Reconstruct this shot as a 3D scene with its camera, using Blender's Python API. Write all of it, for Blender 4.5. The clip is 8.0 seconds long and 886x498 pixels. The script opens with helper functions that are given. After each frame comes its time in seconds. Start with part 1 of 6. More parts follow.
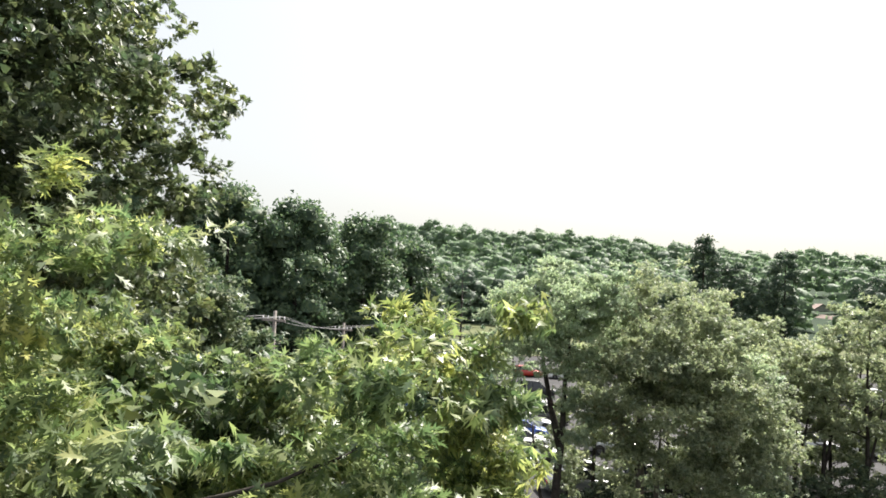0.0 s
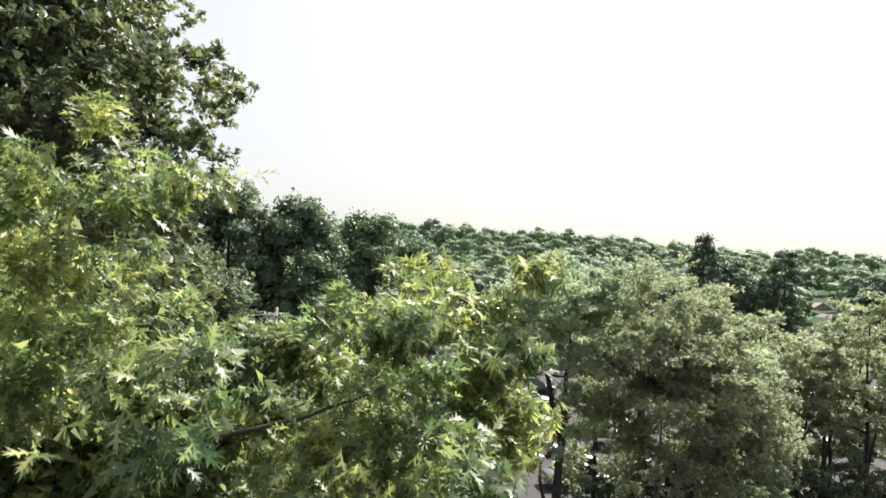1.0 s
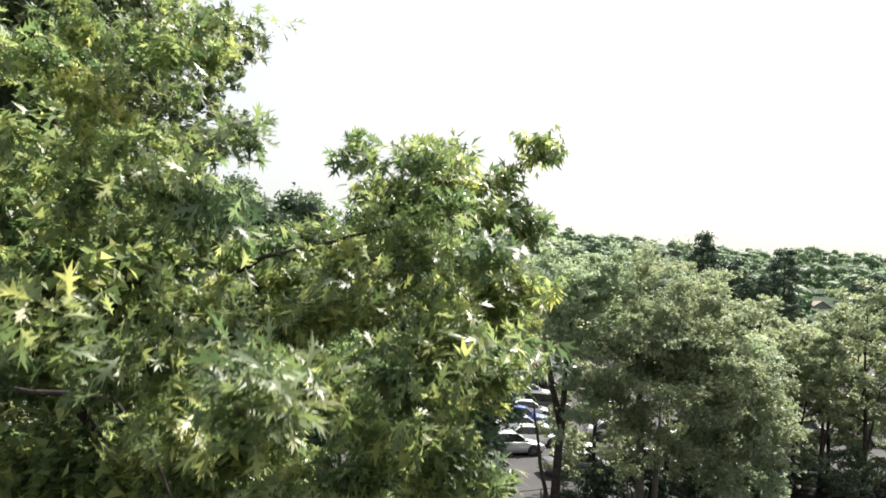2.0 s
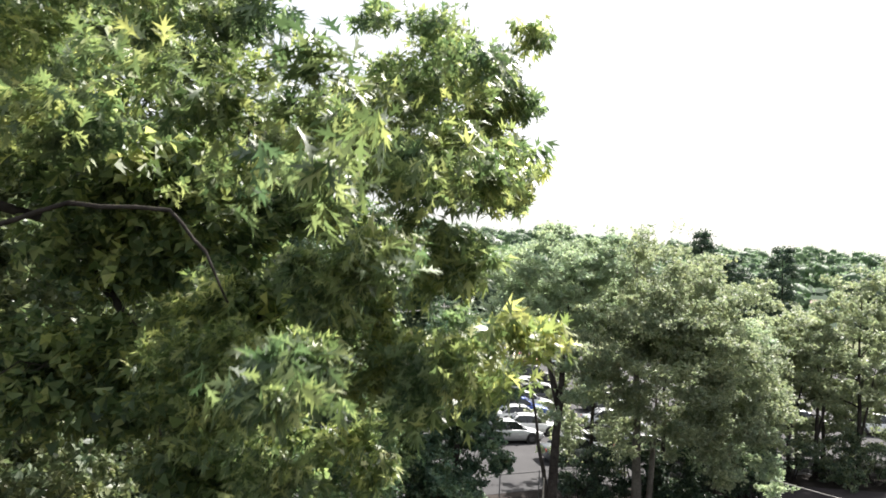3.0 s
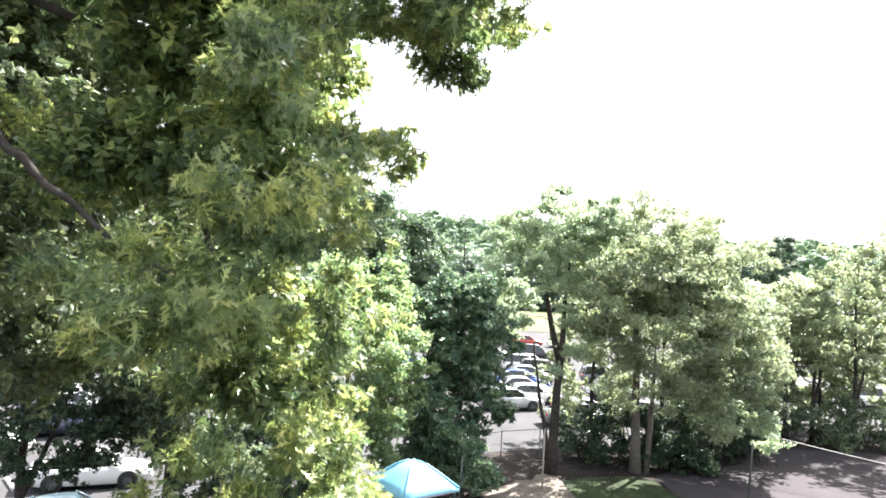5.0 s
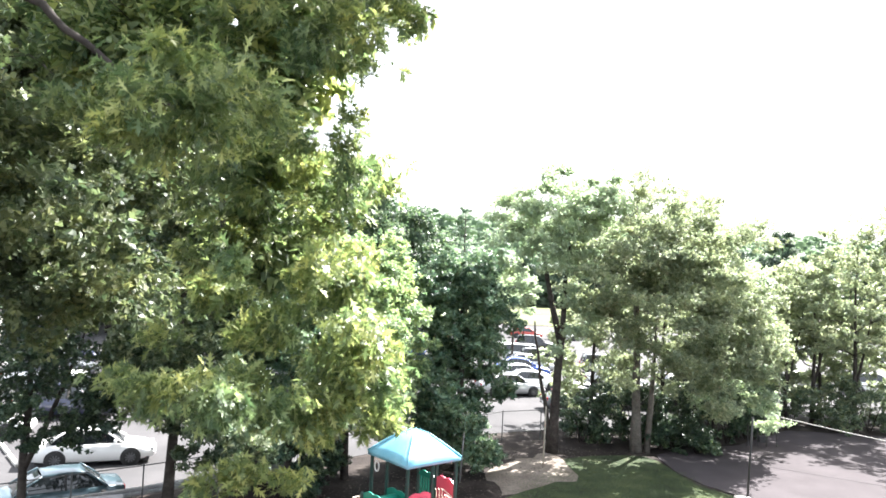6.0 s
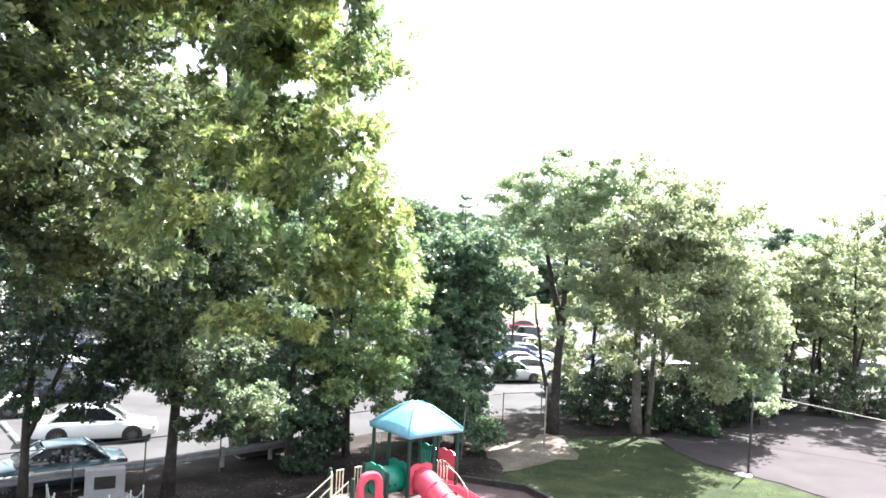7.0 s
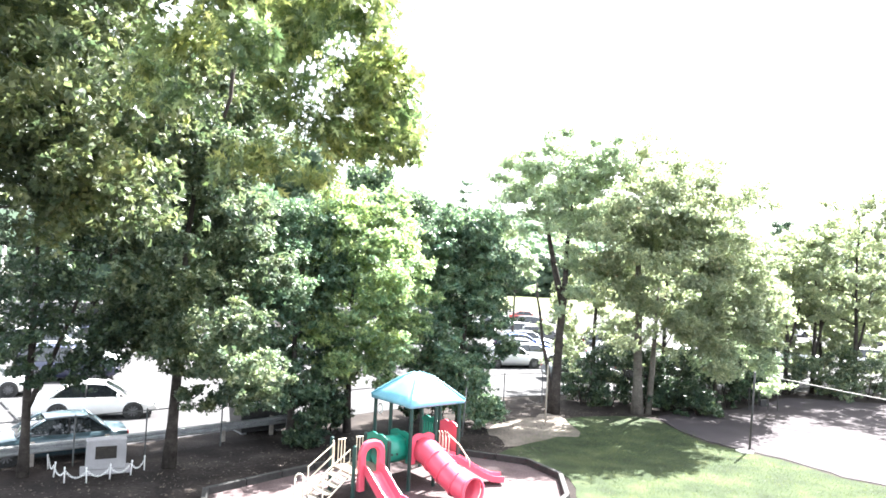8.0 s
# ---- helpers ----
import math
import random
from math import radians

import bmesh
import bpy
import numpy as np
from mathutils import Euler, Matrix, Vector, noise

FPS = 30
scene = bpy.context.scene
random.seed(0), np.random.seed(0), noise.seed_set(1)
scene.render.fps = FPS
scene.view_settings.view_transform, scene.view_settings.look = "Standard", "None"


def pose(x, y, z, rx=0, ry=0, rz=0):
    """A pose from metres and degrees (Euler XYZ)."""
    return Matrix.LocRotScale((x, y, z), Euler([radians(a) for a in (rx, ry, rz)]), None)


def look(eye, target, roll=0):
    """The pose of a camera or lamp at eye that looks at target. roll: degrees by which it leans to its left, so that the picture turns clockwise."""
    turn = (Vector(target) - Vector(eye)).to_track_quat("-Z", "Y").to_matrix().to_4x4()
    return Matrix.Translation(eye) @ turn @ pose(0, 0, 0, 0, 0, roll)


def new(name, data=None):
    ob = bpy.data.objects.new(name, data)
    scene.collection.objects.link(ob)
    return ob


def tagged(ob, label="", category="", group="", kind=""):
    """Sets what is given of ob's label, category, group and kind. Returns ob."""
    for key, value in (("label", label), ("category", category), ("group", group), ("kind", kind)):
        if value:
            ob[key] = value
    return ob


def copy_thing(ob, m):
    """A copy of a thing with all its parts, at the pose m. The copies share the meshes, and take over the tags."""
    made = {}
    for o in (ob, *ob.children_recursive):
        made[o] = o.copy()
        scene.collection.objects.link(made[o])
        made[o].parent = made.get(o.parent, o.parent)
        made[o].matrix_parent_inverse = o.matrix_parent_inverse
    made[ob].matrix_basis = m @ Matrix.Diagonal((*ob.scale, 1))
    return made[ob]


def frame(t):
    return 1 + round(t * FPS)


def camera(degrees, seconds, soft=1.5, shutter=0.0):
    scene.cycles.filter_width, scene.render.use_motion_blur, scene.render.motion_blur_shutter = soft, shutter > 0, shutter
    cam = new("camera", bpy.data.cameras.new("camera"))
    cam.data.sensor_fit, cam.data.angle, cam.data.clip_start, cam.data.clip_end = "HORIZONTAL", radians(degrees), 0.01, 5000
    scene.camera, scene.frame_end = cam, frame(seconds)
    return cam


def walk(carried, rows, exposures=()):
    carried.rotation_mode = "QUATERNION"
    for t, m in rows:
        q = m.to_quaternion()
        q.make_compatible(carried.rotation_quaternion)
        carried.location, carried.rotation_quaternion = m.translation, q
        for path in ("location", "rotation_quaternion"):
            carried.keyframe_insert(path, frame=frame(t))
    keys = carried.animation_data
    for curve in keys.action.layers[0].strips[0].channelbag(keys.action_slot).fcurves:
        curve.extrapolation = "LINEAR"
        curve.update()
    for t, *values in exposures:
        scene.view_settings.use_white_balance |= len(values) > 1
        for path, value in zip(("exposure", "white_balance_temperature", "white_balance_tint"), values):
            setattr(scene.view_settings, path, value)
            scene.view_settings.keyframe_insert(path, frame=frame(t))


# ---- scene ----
cam = camera(65.0, 8.0, 1.65, 0.2)
# the drone sinks beside the oak, drifting back a little; its gimbal leans 2.7 degrees
PATH = [
    (0.0, (0.242, 1.015, 11.975), 5.63, 2.96, 2.7), (0.5, (0.222, 0.925, 11.935), 5.60, 2.92, 2.7),
    (1.0, (0.180, 0.895, 11.764), 5.61, 2.91, 2.7), (1.2, (0.181, 0.865, 11.655), 5.61, 2.91, 2.7),
    (2.5, (0.207, 0.475, 10.710), 5.585, 2.91, 2.69), (3.0, (0.238, 0.200, 10.321), 5.525, 3.00, 2.65),
    (3.5, (0.243, -0.255, 9.894), 5.55, 2.79, 2.6), (4.0, (0.220, -0.325, 9.490), 5.57, 2.87, 2.6),
    (4.5, (0.230, -0.333, 9.076), 5.58, 2.74, 2.7), (5.0, (0.230, -0.318, 8.667), 5.555, 2.50, 2.8),
    (6.5, (0.203, -0.390, 7.381), 5.50, 2.38, 2.6), (7.0, (0.190, -0.382, 7.004), 5.475, 2.28, 2.65),
    (7.5, (0.162, -0.348, 6.626), 5.46, 2.11, 2.7), (8.0, (0.139, -0.290, 6.230), 5.415, 1.98, 2.7),
]
def aim(eye, yaw, pitch, roll):
    a, b = radians(yaw), radians(pitch)
    way = Vector((-math.sin(a) * math.cos(b), math.cos(a) * math.cos(b), math.sin(b)))
    return look(eye, Vector(eye) + way * 10, roll)


EXPOSURE = [(0.0, 1.36, 6500, 9.5), (1.0, 1.32, 6550, 10.0), (2.5, 1.45, 6500, 10.0), (3.5, 1.78, 6250, 12.0), (4.5, 2.46, 6200, 12.0), (5.0, 2.67, 6200, 12.0),
            (6.5, 2.82, 6150, 11.5), (7.5, 3.0, 6100, 11.5), (8.0, 3.48, 6100, 11.0)]
walk(cam, [(t, aim(eye, yaw, pitch, roll)) for t, eye, yaw, pitch, roll in PATH], EXPOSURE)

# ---- world, sun, exposure ----
SUN_AZ, SUN_EL = 32.0, 49.5  # degrees clockwise from +y, and above the horizon
world = bpy.data.worlds.new("world")
scene.world = world
world.use_nodes = True
wn = world.node_tree
wn.nodes.clear()
sky = wn.nodes.new("ShaderNodeTexSky")
sky.sky_type = "NISHITA"
sky.sun_disc = False
sky.sun_elevation = radians(SUN_EL)
sky.sun_rotation = radians(SUN_AZ)
sky.dust_density = 6.0
sky.air_density = 1.0
sky.ozone_density = 0.6
haze = wn.nodes.new("ShaderNodeMix")  # thin white summer haze over the whole sky
haze.data_type = "RGBA"
haze.inputs["Factor"].default_value = 0.5
haze.inputs["B"].default_value = (8.4, 8.55, 8.4, 1)
bg = wn.nodes.new("ShaderNodeBackground")
bg.inputs["Strength"].default_value = 0.062
wout = wn.nodes.new("ShaderNodeOutputWorld")
wn.links.new(sky.outputs["Color"], haze.inputs["A"])
wn.links.new(haze.outputs["Result"], bg.inputs["Color"])
wn.links.new(bg.outputs["Background"], wout.inputs["Surface"])
sun = new("sun", bpy.data.lights.new("sun", "SUN"))
sun.data.energy = 5.0
sun.data.angle = radians(0.6)
sun.data.color = (1.0, 0.955, 0.88)
a, e = radians(SUN_AZ), radians(SUN_EL)
sun.matrix_world = look((math.sin(a) * math.cos(e) * 60, math.cos(a) * math.cos(e) * 60, math.sin(e) * 60), (0, 0, 0))


# ---- materials ----
def material(name, build):
    m = bpy.data.materials.new(name)
    m.use_nodes = True
    nt = m.node_tree
    nt.nodes.clear()
    out = nt.nodes.new("ShaderNodeOutputMaterial")
    build(nt, out)
    return m


def node(nt, kind, values=(), **attrs):
    n = nt.nodes.new(kind)
    for k, v in attrs.items():
        setattr(n, k, v)
    for k, v in values:
        n.inputs[k].default_value = v
    return n


def ramp(nt, source, stops):
    r = nt.nodes.new("ShaderNodeValToRGB")
    els = r.color_ramp.elements
    while len(els) < len(stops):
        els.new(0.5)
    for el, (p, c) in zip(els, stops):
        el.position, el.color = p, (*c, 1)
    nt.links.new(source, r.inputs["Fac"])
    return r.outputs["Color"]


def noise_of(nt, scale, detail=4.0, rough=0.55, coords="Object"):
    tc = nt.nodes.new("ShaderNodeTexCoord")
    n = node(nt, "ShaderNodeTexNoise", [("Scale", scale), ("Detail", detail), ("Roughness", rough)])
    nt.links.new(tc.outputs[coords], n.inputs["Vector"])
    return n.outputs["Fac"]


def mixed(nt, fac, a, b, blend="MIX"):
    m = nt.nodes.new("ShaderNodeMix")
    m.data_type, m.blend_type = "RGBA", blend
    for sock, v in ((m.inputs["Factor"], fac), (m.inputs["A"], a), (m.inputs["B"], b)):
        if isinstance(v, (int, float)):
            sock.default_value = v
        elif isinstance(v, tuple):
            sock.default_value = (*v, 1)
        else:
            nt.links.new(v, sock)
    return m.outputs["Result"]


def leafy(name, stops, through_it=0.45, gloss=0.42, mottle=1.0):
    """Leaves: every leaf of its own tone, whole sprays lighter or darker, light coming through them."""
    def eased(rgb):
        return tuple(1 + (c - 1) * mottle for c in rgb)

    def build(nt, out):
        geo = nt.nodes.new("ShaderNodeNewGeometry")
        tone = ramp(nt, geo.outputs["Random Per Island"], stops)
        big = noise_of(nt, 0.55, 2.0)
        sprays = ramp(nt, big, [(0.35, eased((0.62, 0.66, 0.62))), (0.65, eased((1.18, 1.14, 0.98)))])
        small = ramp(nt, noise_of(nt, 2.6, 1.0), [(0.32, eased((0.7, 0.82, 0.9))), (0.7, eased((1.3, 1.2, 0.98)))])
        col = mixed(nt, 1.0, mixed(nt, 1.0, tone, sprays, "MULTIPLY"), small, "MULTIPLY")
        p = node(nt, "ShaderNodeBsdfPrincipled", [("Roughness", gloss), ("Specular IOR Level", 0.25)])
        tr = nt.nodes.new("ShaderNodeBsdfTranslucent")  # light passed on adds to light thrown back
        warm = mixed(nt, 1.0, col, (through_it * 2.6, through_it * 2.75, through_it * 2.35), "MULTIPLY")
        nt.links.new(col, p.inputs["Base Color"])
        nt.links.new(warm, tr.inputs["Color"])
        both = nt.nodes.new("ShaderNodeAddShader")
        nt.links.new(p.outputs[0], both.inputs[0])
        nt.links.new(tr.outputs[0], both.inputs[1])
        nt.links.new(both.outputs[0], out.inputs["Surface"])
    return material(name, build)


def surface(name, stops, scale=3.0, rough=0.7, metal=0.0, bump=0.15, bump_scale=30.0, fine=0.25, coat=0.0, detail=5.0, spec=0.5):
    """A plain surface: two scales of tone and a fine relief."""
    def build(nt, out):
        col = ramp(nt, noise_of(nt, scale, detail), stops)
        grain = ramp(nt, noise_of(nt, bump_scale, 3.0), [(0.3, (1 - fine,) * 3), (0.7, (1 + fine * 0.6,) * 3)])
        c = mixed(nt, 1.0, col, grain, "MULTIPLY")
        p = node(nt, "ShaderNodeBsdfPrincipled", [("Roughness", rough), ("Metallic", metal), ("Coat Weight", coat), ("Coat Roughness", 0.06), ("Specular IOR Level", spec)])
        nt.links.new(c, p.inputs["Base Color"])
        if bump:
            b = node(nt, "ShaderNodeBump", [("Strength", bump), ("Distance", 0.02)])
            nt.links.new(noise_of(nt, bump_scale, 4.0), b.inputs["Height"])
            nt.links.new(b.outputs[0], p.inputs["Normal"])
        nt.links.new(p.outputs[0], out.inputs["Surface"])
    return material(name, build)


M = {}
M["oak"] = leafy("oak_leaves", [(0.0, (0.044, 0.066, 0.034)), (0.45, (0.092, 0.12, 0.06)), (0.8, (0.165, 0.186, 0.09)), (1.0, (0.25, 0.26, 0.135))], 0.43, 0.45)
M["oak_mid"] = leafy("fence_oak_leaves", [(0.0, (0.046, 0.07, 0.046)), (0.6, (0.09, 0.115, 0.083)), (1.0, (0.17, 0.192, 0.147))], 0.28, 0.55)
# darker than the near oak's leaves: shade on that side is in the tone
M["oak_dark"] = leafy("shaded_oak_leaves", [(0.0, (0.04, 0.056, 0.034)), (0.6, (0.08, 0.097, 0.058)), (1.0, (0.14, 0.154, 0.095))], 0.34, 0.45)
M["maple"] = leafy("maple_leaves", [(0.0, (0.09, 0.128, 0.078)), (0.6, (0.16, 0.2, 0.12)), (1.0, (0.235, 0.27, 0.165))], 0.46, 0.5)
M["dusky"] = leafy("dark_leaves", [(0.0, (0.026, 0.046, 0.033)), (0.7, (0.05, 0.076, 0.053)), (1.0, (0.1, 0.132, 0.092))], 0.2, 0.45)
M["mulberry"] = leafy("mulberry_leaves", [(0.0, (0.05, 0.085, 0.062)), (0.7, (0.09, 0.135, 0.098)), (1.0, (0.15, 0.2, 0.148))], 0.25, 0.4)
M["locust"] = leafy("locust_leaves", [(0.0, (0.14, 0.17, 0.124)), (0.6, (0.19, 0.22, 0.168)), (1.0, (0.24, 0.265, 0.206))], 0.5, 0.55, 0.45)
M["olive"] = leafy("olive_green_leaves", [(0.0, (0.112, 0.13, 0.086)), (0.6, (0.162, 0.18, 0.126)), (1.0, (0.212, 0.222, 0.162))], 0.44, 0.55, 0.5)
# distance haze is put into this greyed, low-contrast leaf tone
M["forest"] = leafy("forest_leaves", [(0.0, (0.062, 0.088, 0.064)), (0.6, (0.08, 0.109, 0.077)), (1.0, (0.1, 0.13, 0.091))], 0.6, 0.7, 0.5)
M["shade"] = leafy("shade_tree_leaves", [(0.0, (0.036, 0.062, 0.042)), (0.6, (0.068, 0.102, 0.066)), (1.0, (0.11, 0.148, 0.094))], 0.26, 0.55)
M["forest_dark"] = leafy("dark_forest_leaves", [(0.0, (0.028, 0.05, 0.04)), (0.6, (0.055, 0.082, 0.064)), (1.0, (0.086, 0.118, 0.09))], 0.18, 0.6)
M["bark"] = surface("bark", [(0.3, (0.028, 0.024, 0.022)), (0.7, (0.075, 0.065, 0.058))], 4.0, 0.9, bump=0.8, bump_scale=14.0, spec=0.12)
M["bark_pale"] = surface("pale_bark", [(0.3, (0.085, 0.076, 0.066)), (0.7, (0.17, 0.155, 0.135))], 4.0, 0.9, bump=0.7, bump_scale=14.0, spec=0.12)
M["forest_floor"] = surface("forest_floor", [(0.3, (0.018, 0.034, 0.02)), (0.7, (0.035, 0.058, 0.032))], 0.1, 0.95, bump=0.2, bump_scale=2.0, spec=0.12)
M["soil"] = surface("bare_soil", [(0.3, (0.015, 0.012, 0.011)), (0.5, (0.026, 0.021, 0.019)), (0.72, (0.056, 0.047, 0.041))], 0.7, 0.95, bump=0.5, bump_scale=9.0, fine=0.4, spec=0.12)
M["turf"] = surface("turf", [(0.3, (0.022, 0.03, 0.017)), (0.5, (0.033, 0.046, 0.022)), (0.7, (0.064, 0.076, 0.036))], 0.8, 0.95, bump=0.5, bump_scale=25.0, fine=0.25, spec=0.12)
M["meadow"] = surface("meadow", [(0.3, (0.085, 0.1, 0.045)), (0.7, (0.135, 0.145, 0.075))], 0.05, 0.95, bump=0.3, bump_scale=4.0, spec=0.12)
M["asphalt"] = surface("sun_bleached_asphalt", [(0.3, (0.05, 0.049, 0.051)), (0.7, (0.077, 0.075, 0.077))], 0.35, 0.9, bump=0.25, bump_scale=60.0, spec=0.12)
M["court"] = surface("court_surface", [(0.3, (0.044, 0.038, 0.041)), (0.7, (0.062, 0.054, 0.058))], 0.5, 0.9, bump=0.2, bump_scale=50.0, spec=0.12)

M["chips"] = surface("wood_chips", [(0.3, (0.08, 0.06, 0.061)), (0.7, (0.122, 0.096, 0.097))], 1.2, 0.95, bump=0.7, bump_scale=22.0, fine=0.35, spec=0.12)
M["worn"] = surface("worn_pale_soil", [(0.3, (0.12, 0.1, 0.084)), (0.7, (0.22, 0.19, 0.16))], 1.1, 0.95, bump=0.5, bump_scale=12.0, fine=0.35, spec=0.12)
M["border"] = surface("black_recycled_plastic", [(0.3, (0.018, 0.018, 0.018)), (0.7, (0.04, 0.038, 0.036))], 5.0, 0.85, bump=0.2)
# pinker than the plastic's own red: the bright veil is put into the colour
M["red_plastic"] = surface("glare_paled_red_plastic", [(0.3, (0.6, 0.07, 0.12)), (0.7, (0.7, 0.12, 0.18))], 1.5, 0.32, bump=0.03, bump_scale=40.0, fine=0.06)
M["green_plastic"] = surface("teal_green_plastic", [(0.3, (0.01, 0.16, 0.11)), (0.7, (0.02, 0.24, 0.17))], 1.5, 0.35, bump=0.03, bump_scale=40.0, fine=0.06)
M["green_steel"] = surface("dark_green_painted_steel", [(0.3, (0.007, 0.034, 0.03)), (0.7, (0.012, 0.05, 0.043))], 3.0, 0.4, bump=0.05, fine=0.1)
M["roof_plastic"] = surface("light_blue_plastic_roof", [(0.3, (0.16, 0.42, 0.56)), (0.7, (0.24, 0.52, 0.64))], 1.2, 0.4, bump=0.04, bump_scale=20.0, fine=0.08)
M["cream_steel"] = surface("cream_coated_steel", [(0.3, (0.62, 0.55, 0.42)), (0.7, (0.74, 0.68, 0.55))], 4.0, 0.4, bump=0.03, fine=0.08)
M["deck"] = surface("brown_coated_deck", [(0.3, (0.16, 0.12, 0.09)), (0.7, (0.25, 0.2, 0.16))], 6.0, 0.6, bump=0.2)
M["tread"] = surface("tan_coated_steps", [(0.3, (0.3, 0.26, 0.21)), (0.7, (0.42, 0.37, 0.31))], 6.0, 0.6, bump=0.15)
M["old_zinc"] = surface("dull_weathered_zinc", [(0.3, (0.07, 0.075, 0.075)), (0.7, (0.13, 0.135, 0.135))], 4.0, 0.7, 0.2, bump=0.05, fine=0.15)
M["zinc"] = surface("galvanised_steel", [(0.3, (0.3, 0.31, 0.32)), (0.7, (0.45, 0.46, 0.47))], 4.0, 0.45, 0.7, bump=0.05, fine=0.15)
M["pole_black"] = surface("black_painted_pole", [(0.3, (0.02, 0.02, 0.022)), (0.7, (0.045, 0.042, 0.04))], 4.0, 0.5, bump=0.1)
M["pale_wood"] = surface("weathered_pale_wood", [(0.3, (0.3, 0.27, 0.22)), (0.7, (0.44, 0.4, 0.34))], 6.0, 0.85, bump=0.3)
M["dark_wood"] = surface("creosoted_wood", [(0.3, (0.2, 0.17, 0.15)), (0.7, (0.32, 0.29, 0.26))], 5.0, 0.85, bump=0.3)
M["stone"] = surface("weathered_white_stone", [(0.3, (0.27, 0.262, 0.268)), (0.7, (0.36, 0.35, 0.358))], 2.5, 0.75, bump=0.15, fine=0.12)
M["plaque"] = surface("dark_bronze_plaque", [(0.3, (0.03, 0.027, 0.025)), (0.7, (0.06, 0.052, 0.045))], 8.0, 0.4, 0.5, bump=0.3)
M["white_paint"] = surface("white_paint", [(0.3, (0.7, 0.7, 0.69)), (0.7, (0.82, 0.82, 0.81))], 2.0, 0.5, bump=0.04, fine=0.08)
M["concrete"] = surface("concrete", [(0.3, (0.38, 0.36, 0.33)), (0.7, (0.52, 0.5, 0.46))], 3.0, 0.85, bump=0.3)
M["rope"] = surface("grey_rope", [(0.3, (0.42, 0.4, 0.37)), (0.7, (0.56, 0.54, 0.5))], 20.0, 0.85, bump=0.4, bump_scale=80.0)
M["cable"] = surface("black_cable", [(0.3, (0.12, 0.12, 0.125)), (0.7, (0.2, 0.2, 0.2))], 9.0, 0.5, bump=0.0)
M["tyre"] = surface("tyre_rubber", [(0.3, (0.018, 0.018, 0.018)), (0.7, (0.03, 0.03, 0.03))], 9.0, 0.8, bump=0.2)
M["alloy"] = surface("alloy_wheel", [(0.3, (0.11, 0.11, 0.115)), (0.7, (0.17, 0.17, 0.175))], 6.0, 0.45, 0.6, bump=0.0, fine=0.05)
M["dark_trim"] = surface("black_trim", [(0.3, (0.012, 0.012, 0.013)), (0.7, (0.025, 0.025, 0.026))], 6.0, 0.5, bump=0.05)
M["tail"] = surface("red_lamp_lens", [(0.3, (0.32, 0.012, 0.012)), (0.7, (0.42, 0.02, 0.02))], 6.0, 0.15, bump=0.0, fine=0.05)
M["lamp"] = surface("clear_lamp_lens", [(0.3, (0.6, 0.61, 0.62)), (0.7, (0.75, 0.76, 0.77))], 6.0, 0.1, 0.3, bump=0.0, fine=0.05)
M["house_wall"] = surface("pale_siding", [(0.3, (0.5, 0.48, 0.46)), (0.7, (0.62, 0.6, 0.58))], 0.8, 0.8, bump=0.2)
M["shingle"] = surface("pinkish_brown_shingle", [(0.3, (0.26, 0.19, 0.165)), (0.7, (0.36, 0.27, 0.24))], 1.2, 0.9, bump=0.5, bump_scale=5.0)


def plain_glass(name, tint, rough=0.03):
    """Dark car or house glass: seen from outside it is a black mirror."""
    def build(nt, out):
        p = node(nt, "ShaderNodeBsdfPrincipled", [("Base Color", (*tint, 1)), ("Roughness", rough), ("Specular IOR Level", 0.6), ("Coat Weight", 0.3)])
        nt.links.new(p.outputs[0], out.inputs["Surface"])
    return material(name, build)


M["glass"] = plain_glass("tinted_glass", (0.015, 0.018, 0.02))


def car_paint(name, rgb, flake=0.0):
    return surface(name, [(0.3, tuple(v * 0.92 for v in rgb)), (0.7, rgb)], 1.5, 0.35, flake, bump=0.0, fine=0.05, coat=0.8)


# ---- mesh helpers ----
def part(name, bm, mat, parent=None, label="", smooth=False):
    me = bpy.data.meshes.new(name)
    bm.to_mesh(me)
    bm.free()
    me.materials.append(mat)
    if smooth:
        me.polygons.foreach_set("use_smooth", [True] * len(me.polygons))
    ob = new(name, me)
    ob.parent = parent
    if label:
        tagged(ob, label)
    return ob


def mesh_np(name, verts, faces, mat, parent=None, smooth=False):
    """One mesh from arrays: verts n x 3, faces a list of index arrays, each m x 3 or m x 4."""
    me = bpy.data.meshes.new(name)
    me.vertices.add(len(verts))
    me.vertices.foreach_set("co", np.asarray(verts, dtype=np.float32).ravel())
    counts = np.concatenate([np.full(len(f), f.shape[1]) for f in faces])
    loops = np.concatenate([f.ravel() for f in faces])
    starts = np.concatenate([[0], np.cumsum(counts)[:-1]])
    me.loops.add(len(loops))
    me.loops.foreach_set("vertex_index", loops.astype(np.int32))
    me.polygons.add(len(counts))
    me.polygons.foreach_set("loop_start", starts.astype(np.int32))
    me.update(calc_edges=True)
    me.materials.append(mat)
    if smooth:
        me.polygons.foreach_set("use_smooth", [True] * len(counts))
    ob = new(name, me)
    ob.parent = parent
    return ob


